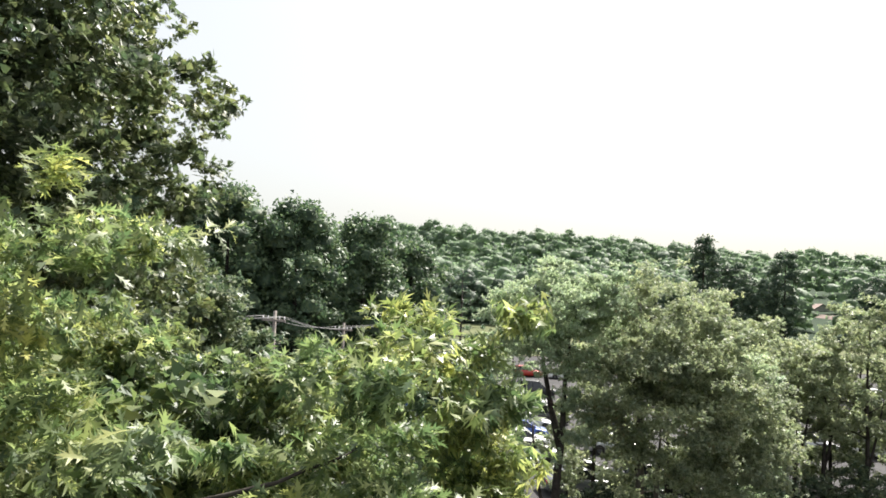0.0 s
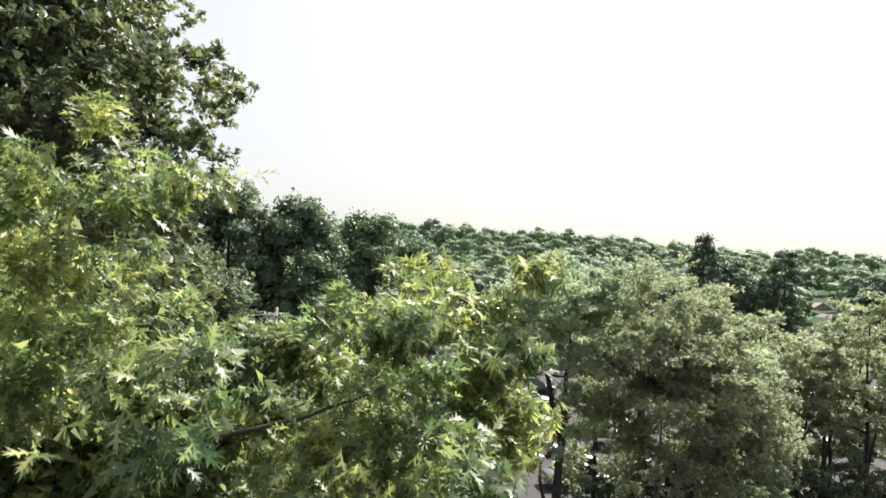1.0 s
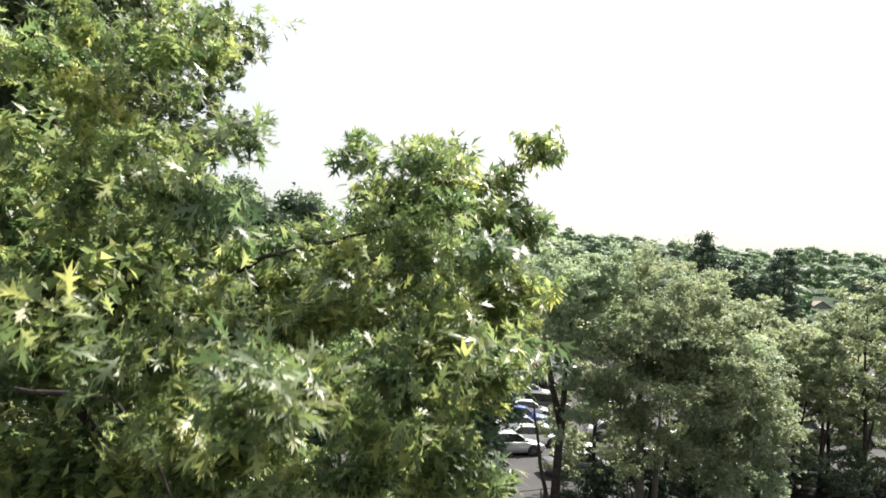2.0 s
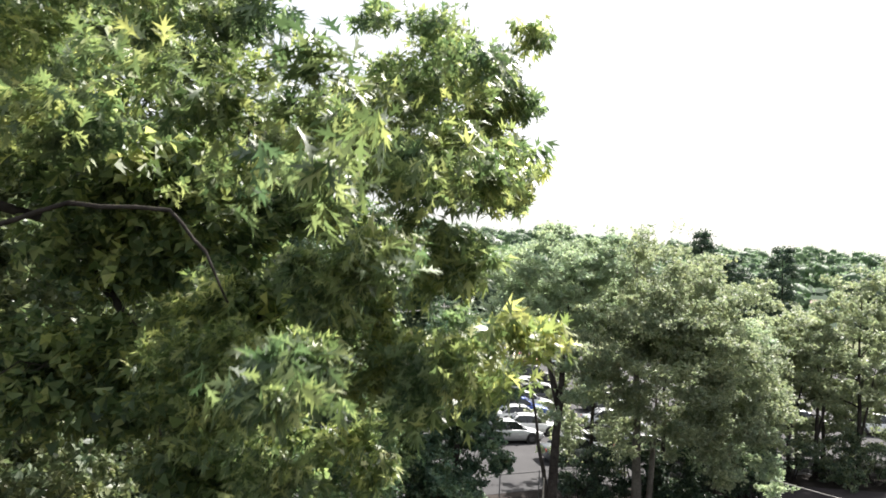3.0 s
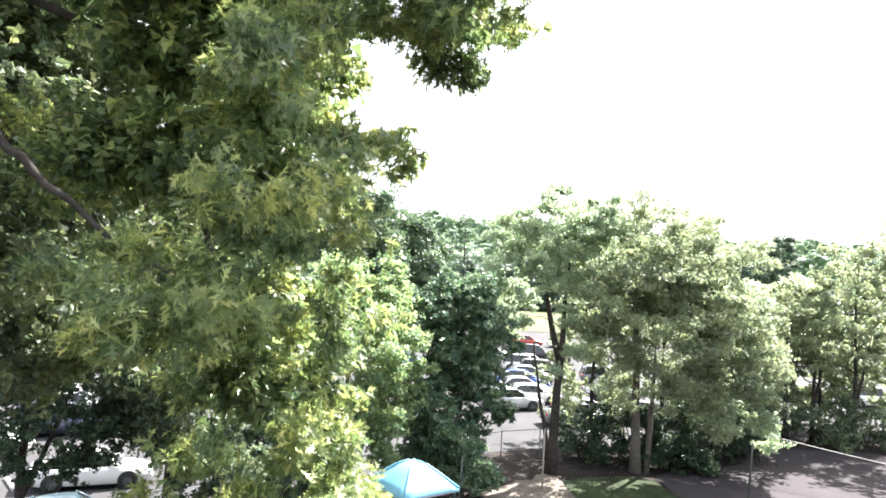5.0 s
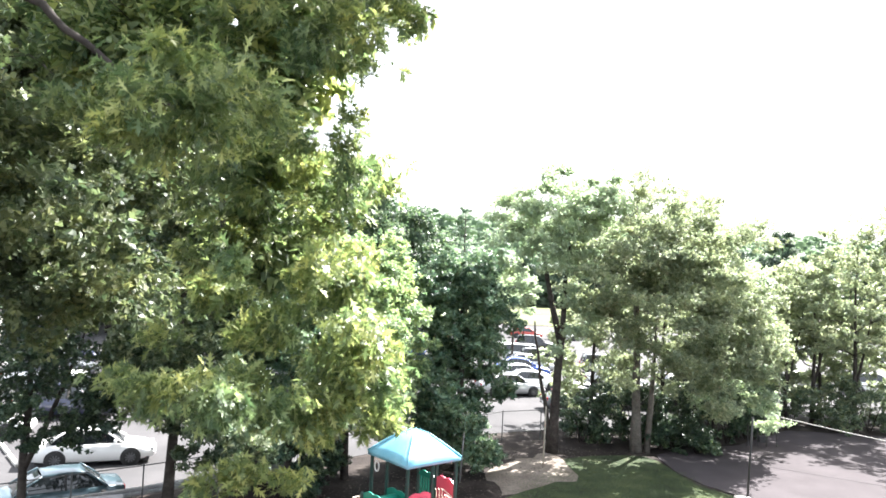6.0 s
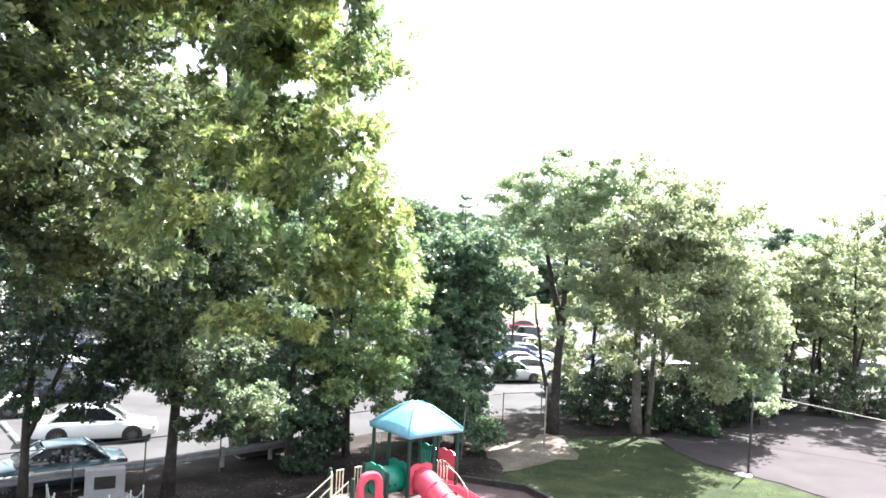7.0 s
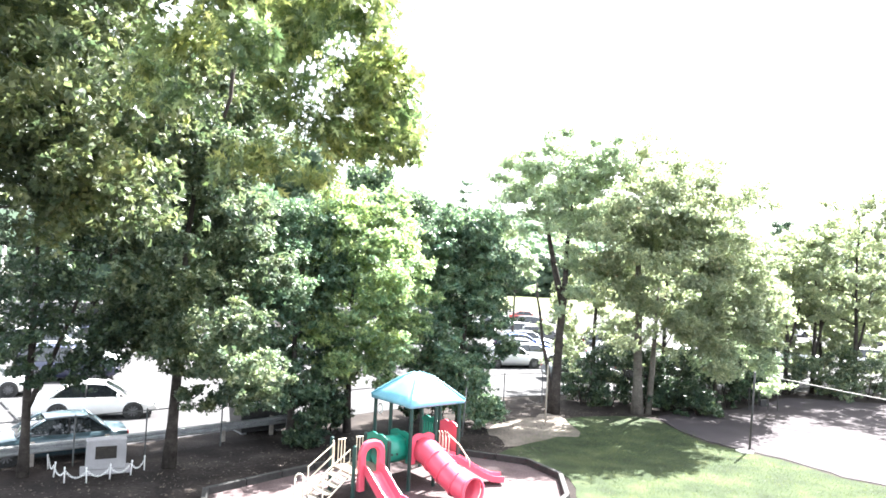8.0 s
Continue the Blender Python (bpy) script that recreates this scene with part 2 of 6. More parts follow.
def tube(bm, pts, radii, sides=8, cap=True):
    """A tapered tube through the points."""
    pts = [Vector(p) for p in pts]
    rings = []
    for i, p in enumerate(pts):
        d = (pts[min(i + 1, len(pts) - 1)] - pts[max(i - 1, 0)]).normalized()
        u = d.orthogonal().normalized() if i == 0 else (u - d * u.dot(d)).normalized()
        v = d.cross(u)
        rings.append([bm.verts.new(p + (u * math.cos(k * math.tau / sides) + v * math.sin(k * math.tau / sides)) * radii[i]) for k in range(sides)])
    for r0, r1 in zip(rings, rings[1:]):
        for k in range(sides):
            bm.faces.new((r0[k], r0[(k + 1) % sides], r1[(k + 1) % sides], r1[k]))
    if cap:
        bm.faces.new(rings[0][::-1])
        bm.faces.new(rings[-1])


def box(bm, lo, hi, bevel=0.0, m=None):
    """A box between two corners, its edges rounded."""
    lo, hi = Vector(lo), Vector(hi)
    r = bmesh.ops.create_cube(bm, size=1)
    vs = r["verts"]
    for v in vs:
        v.co = Vector([(lo[i] + hi[i]) / 2 + v.co[i] * (hi[i] - lo[i]) for i in range(3)])
    if bevel:
        es = list({ed for v in vs for ed in v.link_edges})
        r = bmesh.ops.bevel(bm, geom=es, offset=bevel, segments=2, affect="EDGES", profile=0.5)
        vs = list({v for f in r["faces"] for v in f.verts} | {v for v in vs if v.is_valid})
    if m is not None:
        bmesh.ops.transform(bm, matrix=m, verts=[v for v in vs if v.is_valid])


def slab(name, outline, z, mat, thick=0.05, kind="structure", label="", category=""):
    """A flat patch of ground with its own edge; top at z."""
    bm = bmesh.new()
    top = [bm.verts.new((x, y, z)) for x, y in outline]
    low = [bm.verts.new((x, y, z - thick)) for x, y in outline]
    f = bm.faces.new(top)
    n = len(top)
    for i in range(n):
        bm.faces.new((top[i], low[i], low[(i + 1) % n], top[(i + 1) % n]))
    bmesh.ops.recalc_face_normals(bm, faces=bm.faces)
    bmesh.ops.triangulate(bm, faces=[f])
    ob = part(name, bm, mat)
    return tagged(ob, label, category, kind=kind)


def ragged(outline, step=0.8, amount=0.18, seed=3):
    """The outline with many points and an uneven run."""
    rnd = random.Random(seed)
    res = []
    for (x0, y0), (x1, y1) in zip(outline, outline[1:] + outline[:1]):
        n = max(1, int(math.hypot(x1 - x0, y1 - y0) / step))
        for i in range(n):
            k = i / n
            res.append((x0 + (x1 - x0) * k + rnd.uniform(-amount, amount), y0 + (y1 - y0) * k + rnd.uniform(-amount, amount)))
    return res


# ---- leaves and trees ----
def unit(v):
    return v / np.maximum(np.linalg.norm(v, axis=-1, keepdims=True), 1e-9)


# leaf forms in the leaf's own plane: x along, y across, z up; length 1
OAK_V = np.array([(0, 0.012, 0), (0, -0.012, 0), (0.22, 0.055, 0.0), (0.22, -0.055, 0.0), (0.46, 0.065, -0.02), (0.46, -0.065, -0.02), (0.74, 0.06, -0.06), (0.74, -0.06, -0.06), (1.0, 0, -0.16),
                  (0.42, 0.25, 0.04), (0.42, -0.25, 0.04), (0.72, 0.35, -0.0), (0.72, -0.35, -0.0), (0.97, 0.18, -0.1), (0.97, -0.18, -0.1), (0.36, 0.06, 0), (0.36, -0.06, 0), (0.62, 0.062, -0.04), (0.62, -0.062, -0.04)], dtype=np.float32)
OAK_4 = np.array([(0, 1, 3, 2), (2, 3, 5, 4), (4, 5, 7, 6)])
OAK_3 = np.array([(6, 7, 8), (2, 15, 9), (3, 10, 16), (4, 17, 11), (5, 12, 18), (17, 6, 13), (18, 14, 7)])
STAR_V = np.array([(0, 0, 0), (0.45, 0.1, 0.02), (0.45, -0.1, 0.02), (1, 0, -0.12), (0.72, 0.36, 0), (0.72, -0.36, 0)], dtype=np.float32)
STAR_3 = np.array([(0, 2, 1), (1, 2, 3), (0, 1, 4), (0, 5, 2)])
NOTCH_V = np.array([(0, 0, 0), (1, 0.06, -0.08), (0.3, 0.26, 0.02), (0.5, -0.5, 0.0), (0.78, -0.02, -0.04)], dtype=np.float32)
CHIP_V = np.array([(0, 0.1, 0), (0.55, -0.42, 0.06), (1, 0.3, -0.06)], dtype=np.float32)
CHIP_3 = np.array([(0, 1, 2)])
SPIKE_V = np.array([(0, 0.07, 0), (0, -0.07, 0), (1, 0, 0)], dtype=np.float32)
FORMS = {"spike": (SPIKE_V, [CHIP_3]), "chip": (CHIP_V, [CHIP_3]), "notch": (NOTCH_V, [np.array([(0, 1, 2), (0, 3, 4)])]), "oak": (OAK_V, [OAK_4, OAK_3]), "star": (STAR_V, [STAR_3])}


def leaf_arrays(rng, at, along, up, size, form):
    """Leaves of one form at the points, each with its direction, its upper side and its length."""
    fv, ff = FORMS[form]
    x = unit(along)
    z = unit(up - x * np.sum(up * x, axis=1, keepdims=True))
    y = np.cross(z, x)
    width = rng.uniform(0.75, 1.15, (len(at), 1, 1))
    v = at[:, None] + size[:, None, None] * (fv[None, :, :1] * x[:, None] + fv[None, :, 1:2] * y[:, None] * width + fv[None, :, 2:] * z[:, None] * rng.uniform(0.3, 2.2, (len(at), 1, 1)))
    base = (np.arange(len(at)) * len(fv))[:, None, None]
    return v.reshape(-1, 3), [(base + f[None]).reshape(-1, f.shape[1]) for f in ff]


def foliage(name, clumps, count, size, form, mat, parent, seed, per_shoot=9, shell=0.45, droop=0.25, spray=None):
    """A crown: shoots through the clumps (centre and radii), thicker towards their outside, each with leaves round its tip."""
    rng = np.random.default_rng(seed)
    c = np.array(clumps, dtype=float)
    vol = (c[:, 3] * c[:, 4] * c[:, 5]) ** 0.72
    n = max(1, count // per_shoot)
    shoots = 16 if spray else 9
    # sprays: tight tufts within every clump, with gaps between them
    tufts = max(len(c), n // shoots)
    own = rng.choice(len(c), tufts, p=vol / vol.sum())
    d = unit(rng.normal(size=(tufts, 3)))
    wob = 0.94 + 0.16 * np.sin(d[:, 0] * 5 + own * 1.7) * np.sin(d[:, 1] * 6 + own) + 0.1 * np.sin(d[:, 2] * 9 + own * 2.3)
    r = rng.uniform(0, 1, (tufts, 1)) ** shell * wob[:, None]
    mid = c[own, :3] + d * r * c[own, 3:6]
    pick = rng.integers(0, tufts, n)
    wide = 0.17 * c[own[pick], 3:6]
    if spray:  # flat sprays of one size, each on its own slant
        wide = rng.uniform(0.6, 1.3, (tufts, 1))[pick] * spray * np.array([[1.0, 1.0, 0.85]])
    at = mid[pick] + rng.normal(size=(n, 3)) * wide * np.array([1.0, 1.0, 0.55])
    d = unit(d[pick] + rng.normal(size=(n, 3)) * 0.35)
    out = unit(d + np.array([0, 0, 0.35]) + rng.normal(size=(n, 3)) * 0.5)
    k = per_shoot
    at = np.repeat(at, k, 0)
    axis = np.repeat(out, k, 0)
    m = len(at)
    side = rng.normal(size=(m, 3))
    side = unit(side - axis * np.sum(side * axis, axis=1, keepdims=True))
    along = unit(axis * rng.uniform(0.1, 1.0, (m, 1)) + side * 0.9 + np.array([0, 0, -droop]))
    size_each = size * rng.uniform(0.6, 1.2, m)
    at = at - axis * rng.uniform(0, 1.3, (m, 1)) * size
    up = axis * 0.7 + np.array([0, 0, 0.8]) + rng.normal(size=(m, 3)) * 0.6
    v, f = leaf_arrays(rng, at, along, up, size_each, form)
    ob = mesh_np(name, v, f, mat, parent)
    tagged(ob, kind="stuff")
    return ob


def ball_form():
    """A rough round form, its underside left out."""
    bm = bmesh.new()
    bmesh.ops.create_icosphere(bm, subdivisions=2, radius=1.0)
    v = np.array([tuple(q.co) for q in bm.verts])
    f = np.array([[q.index for q in g.verts] for g in bm.faces if g.calc_center_median().z > -0.55])
    bm.free()
    return v, f


BALL_V, BALL_F = ball_form()


def leafy_mass(name, lobes, per_lobe, size, mat, parent, seed, fill=0.8, reach=1.06):
    """Far crowns: every lobe is a dense uneven heart of leaves with single leaves standing off it."""
    rng = np.random.default_rng(seed)
    c = np.array(lobes, dtype=float)
    n, k = len(c), len(BALL_V)
    ph = rng.uniform(0, 6.28, (n, 1, 3))
    b = BALL_V[None]
    wob = 1 + 0.12 * np.sin(b[..., :1] * 4.1 + ph[..., :1]) + 0.12 * np.sin(b[..., 1:2] * 5.3 + ph[..., 1:2]) + 0.1 * np.sin(b[..., 2:] * 6.7 + ph[..., 2:]) + rng.normal(size=(n, k, 1)) * 0.07
    hearts = (c[:, None, :3] + b * wob * fill * c[:, None, 3:6]).reshape(-1, 3)
    hf = (np.arange(n)[:, None, None] * k + BALL_F[None]).reshape(-1, 3)
    d = rng.normal(size=(n * per_lobe, 3))
    d[:, 2] = np.where(d[:, 2] < -0.8, -d[:, 2], d[:, 2])
    d = unit(d)
    own = np.repeat(np.arange(n), per_lobe)
    q = ph[own, 0]
    w = 1 + 0.14 * np.sin(d[:, 0] * 4.1 + q[:, 0]) + 0.12 * np.sin(d[:, 1] * 5.3 + q[:, 1]) + 0.1 * np.sin(d[:, 2] * 6.7 + q[:, 2])
    at = c[own, :3] + d * (w * rng.uniform(fill * 0.94, reach, len(own)))[:, None] * c[own, 3:6]
    along = unit(rng.normal(size=d.shape) + d * 0.25)
    up = d + np.array([0, 0, 0.35]) + rng.normal(size=d.shape) * 0.5
    v, f = leaf_arrays(rng, at, along, up, size * rng.uniform(0.6, 1.3, len(own)), "chip")
    ob = mesh_np(name, np.concatenate([hearts, v]), [hf] + [g + len(hearts) for g in f], mat, parent)
    return tagged(ob, kind="stuff")


def crown_clumps(rnd, centre, radius, z0, z1, count, small, flat=0.75):
    """Clumps filling an uneven crown between two heights."""
    res = []
    for i in range(count):
        k = (i + rnd.random()) / count
        z = z0 + (z1 - z0) * k
        ring = math.sqrt(max(0.05, 1 - ((k - 0.42) / 0.62) ** 2))
        a = i * 2.399 + rnd.uniform(-0.5, 0.5)
        q = radius * ring * math.sqrt(rnd.uniform(0.12, 1.0))
        s = small * rnd.uniform(0.75, 1.3)
        res.append((centre[0] + math.cos(a) * q, centre[1] + math.sin(a) * q, z, s, s, s * flat))
    return res


def lobed(rnd, lobes, count, small, sprigs=0.5):
    """Clumps through a crown made of several swelling lobes, most of them near the outside, with thin sprigs standing out of its head."""
    res = []
    total = sum(l[3] * l[4] * l[5] for l in lobes)
    for l in lobes:
        n = max(3, round(count * l[3] * l[4] * l[5] / total))
        for i in range(n):
            v = Vector((rnd.gauss(0, 1), rnd.gauss(0, 1), rnd.gauss(0, 1))).normalized() * rnd.uniform(0.12, 1.0) ** 0.45
            s = small * rnd.uniform(0.65, 1.3) * (1.25 - 0.6 * v.length)
            res.append((l[0] + v.x * l[3], l[1] + v.y * l[4], l[2] + v.z * l[5], s, s, s * 0.62))
        for i in range(round(n * sprigs * 0.7)):
            a, b = rnd.uniform(0, math.tau), rnd.uniform(0.35, 1.4)
            v = Vector((math.cos(a) * math.cos(b), math.sin(a) * math.cos(b), math.sin(b))) * rnd.uniform(0.93, 1.05)
            s = small * rnd.uniform(0.14, 0.32)
            res.append((l[0] + v.x * l[3], l[1] + v.y * l[4], l[2] + v.z * l[5], s * 0.8, s * 0.8, s * 1.1))
    return res


def limb_mesh(bm, root, r_max, c, rnd, thick, twigs=5):
    """A crooked limb from its root to a clump, with twigs inside it. Returns its knots and radii."""
    tip = Vector(c[:3])
    span = (tip - root).length
    r0 = min(r_max, 0.008 + thick * 0.035 * span)
    bend = Vector((rnd.uniform(-1, 1), rnd.uniform(-1, 1), rnd.uniform(-0.3, 1.0))) * 0.14 * span
    knots, off = [root], Vector((0, 0, 0))
    for q in (0.15, 0.3, 0.45, 0.6, 0.75, 0.9):
        off = off * 0.6 + Vector((rnd.uniform(-1, 1), rnd.uniform(-1, 1), rnd.uniform(-1, 1))) * 0.05 * min(span, 2.0)
        knots.append(root.lerp(tip, q) + bend * math.sin(q * math.pi) + off)
    knots.append(tip)
    radii = [r0 * f for f in (1, 0.88, 0.76, 0.65, 0.54, 0.42, 0.3, 0.12)]
    tube(bm, knots, radii, 6)
    for j in range(twigs):
        w = Vector((rnd.uniform(-1, 1) * c[3], rnd.uniform(-1, 1) * c[4], rnd.uniform(-0.8, 0.9) * c[5])) * 0.85
        a = knots[5].lerp(tip, rnd.uniform(-0.6, 0.7))
        tube(bm, [a, a.lerp(tip + w, 0.5) + Vector((0, 0, 0.05)), tip + w], [r0 * 0.26, r0 * 0.17, r0 * 0.06], 4)
    return knots, radii


def tree(name, label, base, top, trunk_r, clumps, leaves, size, form, mat, seed, lean=(0, 0), per_shoot=9, shell=0.45, droop=0.25, thick=0.5, group="", near=True, fork=None, finer=None, spray=None, lay=False, bark="bark", outer=(), boughs=()):
    rnd = random.Random(seed)
    root = tagged(new(name), label, "tree", group)
    bx, by, bz = base[0], base[1], base[2] if len(base) > 2 else 0.0
    root.location = (bx, by, bz)
    pts, rr = [], []
    n = 9
    for i in range(n):
        k = i / (n - 1)
        pts.append(Vector((lean[0] * k + rnd.uniform(-1, 1) * 0.12 * k, lean[1] * k + rnd.uniform(-1, 1) * 0.12 * k, top * k - (0.12 if i == 0 else 0))))
        rr.append(trunk_r * ((1.35 if i == 0 else 1.0) * (1 - k) ** 0.8 + 0.06))
    bm = bmesh.new()
    tube(bm, pts, rr, 10)
    part("trunk", bm, M[bark], root, smooth=True)
    if fork:  # a second stem, leaving the trunk low down: height, lean x, lean y, length
        h, fx, fy, fl = fork
        k = h / top
        at = Vector((lean[0] * k, lean[1] * k, h))
        if h < 0.2:  # twin stems from one root
            at += Vector((0.5, 0.0, -0.15 - h))
        bm = bmesh.new()
        tube(bm, [at, at + Vector((fx * 0.35, fy * 0.35, fl * 0.3)), at + Vector((fx * 0.7, fy * 0.7, fl * 0.65)), at + Vector((fx, fy, fl))], [trunk_r * 0.7, trunk_r * 0.6, trunk_r * 0.4, 0.02], 8)
        part("stem", bm, M[bark], root, smooth=True)
    for r0, knots in boughs:  # long crooked main limbs
        bm = bmesh.new()
        fine = [Vector(a).lerp(Vector(b), k / 3) + Vector((rnd.uniform(-1, 1), rnd.uniform(-1, 1), rnd.uniform(-1, 1))) * r0 * 0.45 for a, b in zip(knots, knots[1:]) for k in range(3)] + [Vector(knots[-1])]
        tube(bm, [p - Vector((bx, by, bz)) for p in fine], [r0 * (1 - 0.75 * k / len(fine)) for k in range(len(fine))], 8)
        part("limb", bm, M[bark], root, smooth=True)
    local = [(c[0] - bx, c[1] - by, c[2] - bz, *c[3:]) for c in clumps]
    joint = None if near else bmesh.new()
    grown = []
    # inner clumps first: a limb leaves the trunk, or the limb that passes nearest below
    for i in sorted(range(len(local)), key=lambda q: Vector(local[q][:2]).length):
        c = local[i]
        tip = Vector(c[:3])
        want = tip.z - 0.45 * (tip - pts[0]).to_2d().length
        k = min(range(1, n - 1), key=lambda q: abs(pts[q].z - want))
        at, most, fat = pts[k], rr[k] * 0.6, thick
        best = (at - tip).length * 0.8
        for ks, rs in grown:
            for p, r in zip(ks[2:7], rs[2:7]):
                d = (p - tip).length + max(0.0, p.z - tip.z) * 0.6
                if d < best:
                    at, most, best = p, r * 0.9, d
        bm = bmesh.new() if near else joint
        shape = limb_mesh(bm, at, most, c, rnd, fat, 5 if near else 2)
        grown.append(shape)
        if near:
            part("limb", bm, M[bark], root, smooth=True)
    if not near:
        tagged(part("branchwork", joint, M[bark], root, smooth=True), kind="stuff")
    for some, count, kind, larger in outer:  # more clumps, in plainer leaves
        foliage("crown", [(c[0] - bx, c[1] - by, c[2] - bz, *c[3:]) for c in some], count, size * larger, kind, mat, root, seed + 900, per_shoot, shell, droop)
    if finer:  # the clumps close by carry fully lobed leaves
        close = [c for c, w in zip(local, clumps) if finer[0](w)]
        back = [c for c, w in zip(local, clumps) if not finer[0](w)]
        foliage("crown", close, finer[1], size, "oak", mat, root, seed + 500, per_shoot, shell, droop, spray=spray)
        local = back
    if lay:
        leafy_mass("crown", local, leaves // len(local), size, mat, root, seed, 0.7, 1.16)
    else:
        foliage("crown", local, leaves, size, form, mat, root, seed, per_shoot, shell, droop, spray=spray)
    return root

# ---- ground ----
def rise(x, y):
    """Level round the yard and the car park; a wooded hill beyond the meadow, highest towards -x."""
    far = max(0.0, y - 225.0 + 0.10 * x)
    return 56.0 * (1 - math.exp(-((far / 210.0) ** 1.5))) * (0.6 + 0.4 / (1 + math.exp((x - 75) / 50.0)))


def ground_sheet():
    xs = sorted({round(s * v, 1) for s in (-1, 1) for v in list(range(0, 60, 10)) + list(range(60, 300, 20)) + [340, 420, 600, 900, 1500, 3000]})
    ys = [-3000, -1200, -500, -200, -80, -40] + list(range(-20, 140, 10)) + list(range(140, 520, 14)) + [560, 640, 800, 1100, 1800, 3500]
    v = np.array([(x, y, rise(x, y)) for y in ys for x in xs])
    w = len(xs)
    f = np.array([(j * w + i, j * w + i + 1, (j + 1) * w + i + 1, (j + 1) * w + i) for j in range(len(ys) - 1) for i in range(w - 1)])
    ob = mesh_np("ground", v, [f], M["soil"], smooth=True)
    ob.data.materials.append(M["forest_floor"])  # under the woods
    ob.data.polygons.foreach_set("material_index", (v[f].mean(axis=1)[:, 1] > 218).astype(np.int32))
    return tagged(ob, "bare brown soil of the yard reaching to the hills", "ground", kind="structure")


ground_sheet()
# the fence runs beside the car park at about 45 degrees
FENCE = [(-19.5, 12.3), (-13.9, 18.0), (-11.0, 20.9), (-6.0, 26.6), (0.2, 33.9), (4.0, 36.2), (9.0, 37.8), (14.0, 41.9)]
lot = [(-70, -20), (-20.5, 11.5)] + [(x - 1.25, y + 1.25) for x, y in FENCE[1:]] + [(30, 47), (75, 46), (75, 128), (-70, 124)]
slab("car_park", lot, 0.012, M["asphalt"], label="sun-bleached grey asphalt car park beyond the fence", category="car park")
slab("meadow", ragged([(-120, 126), (75, 130), (140, 205), (60, 224), (-60, 228), (-120, 220)], 4, 0.9), 0.02, M["meadow"], label="pale mown meadow between car park and woods", category="meadow")
LAWN = [(0.5, 25.1), (1.8, 27.1), (3.3, 28.0), (2.9, 31.2), (4.6, 32.6), (6.9, 33.0), (7.5, 30.6), (8.1, 28.4), (9.6, 27.1), (10.7, 25.8), (11.6, 24.3), (12.8, 23.3), (17, 19), (22, 9), (-12, 9), (-8.6, 13.4), (-4.0, 14.2), (1.2, 16.2), (2.4, 19.2), (2.4, 21.9), (1.35, 23.5), (0.0, 24.1)]
slab("lawn", ragged(LAWN), 0.012, M["turf"], label="green lawn half in tree shade, worn along its edges", category="lawn")
slab("worn_patch", ragged([(0.4, 25.4), (1.8, 26.2), (3.6, 27.8), (3.3, 30.4), (2.3, 32.2), (0.6, 30.6), (-0.6, 27.8)], 0.5, 0.25), 0.008, M["worn"], label="pale trodden soil patch round a stake", category="soil")
slab("court", ragged([(9.7, 27.3), (8.3, 28.7), (7.6, 31.0), (7.4, 33.2), (8.9, 34.9), (11.9, 36.4), (16.4, 41.6), (36, 41.6), (36, 3), (25, 7), (17.2, 19.2), (12.9, 23.5), (11.7, 24.5), (10.8, 26.0)], 0.45, 0.1, 8), 0.02, M["court"], label="pinkish grey asphalt play court half in shade", category="court")
PAD = [(-7.63, 17.83), (-5.53, 20.78), (-3.4, 22.5), (-1.07, 23.75), (1.06, 23.14), (2.03, 21.71), (2.05, 19.6), (1.0, 17.2), (-1.4, 15.7), (-4.6, 15.4), (-7.0, 16.2)]
slab("play_surface", PAD, 0.035, M["chips"], label="pinkish wood chip safety surface under the play tower", category="play surface")

# ---- trees ----
rnd = random.Random(11)
# near oak
# boughs of the near oak, from the head of the crown down to its skirt: centre and radii of every leafy clump
OAK_HEAD = [(-0.2, 4.3, 11.55, 0.48, 0.6, 0.44), (0.3, 4.4, 11.9, 0.17, 0.28, 0.11), (0.24, 4.7, 11.15, 0.22, 0.28, 0.18), (-0.8, 4.5, 11, 0.5, 0.55, 0.34), (-1.6, 5.4, 10.95, 0.8, 0.8, 0.42),
            (-0.28, 3.4, 11.2, 0.4, 0.45, 0.36), (-1.3, 3.4, 12.02, 0.42, 0.42, 0.42), (-2.1, 3.4, 11.8, 0.8, 0.8, 0.65), (-3.2, 3.2, 12.3, 1, 1, 0.8), (-1.1, 3.05, 11.45, 0.35, 0.35, 0.28)]
OAK_CROWN = [(-1.9, 2.9, 11.2, 0.5, 0.5, 0.45), (-2.6, 5.4, 11.2, 0.9, 0.9, 0.55), (-0.04, 3.15, 10.75, 0.34, 0.4, 0.5), (-0.78, 2.35, 10.9, 0.34, 0.45, 0.4), (-0.22, 2.5, 10.4, 0.22, 0.3, 0.26),
             (-0.5, 3, 10.3, 0.27, 0.36, 0.3), (-0.14, 3.05, 9.93, 0.3, 0.4, 0.28), (0.28, 2.9, 10.17, 0.13, 0.2, 0.14), (-1.35, 4.3, 10.2, 0.6, 0.6, 0.42), (-0.98, 3.2, 9.95, 0.4, 0.45, 0.32)]
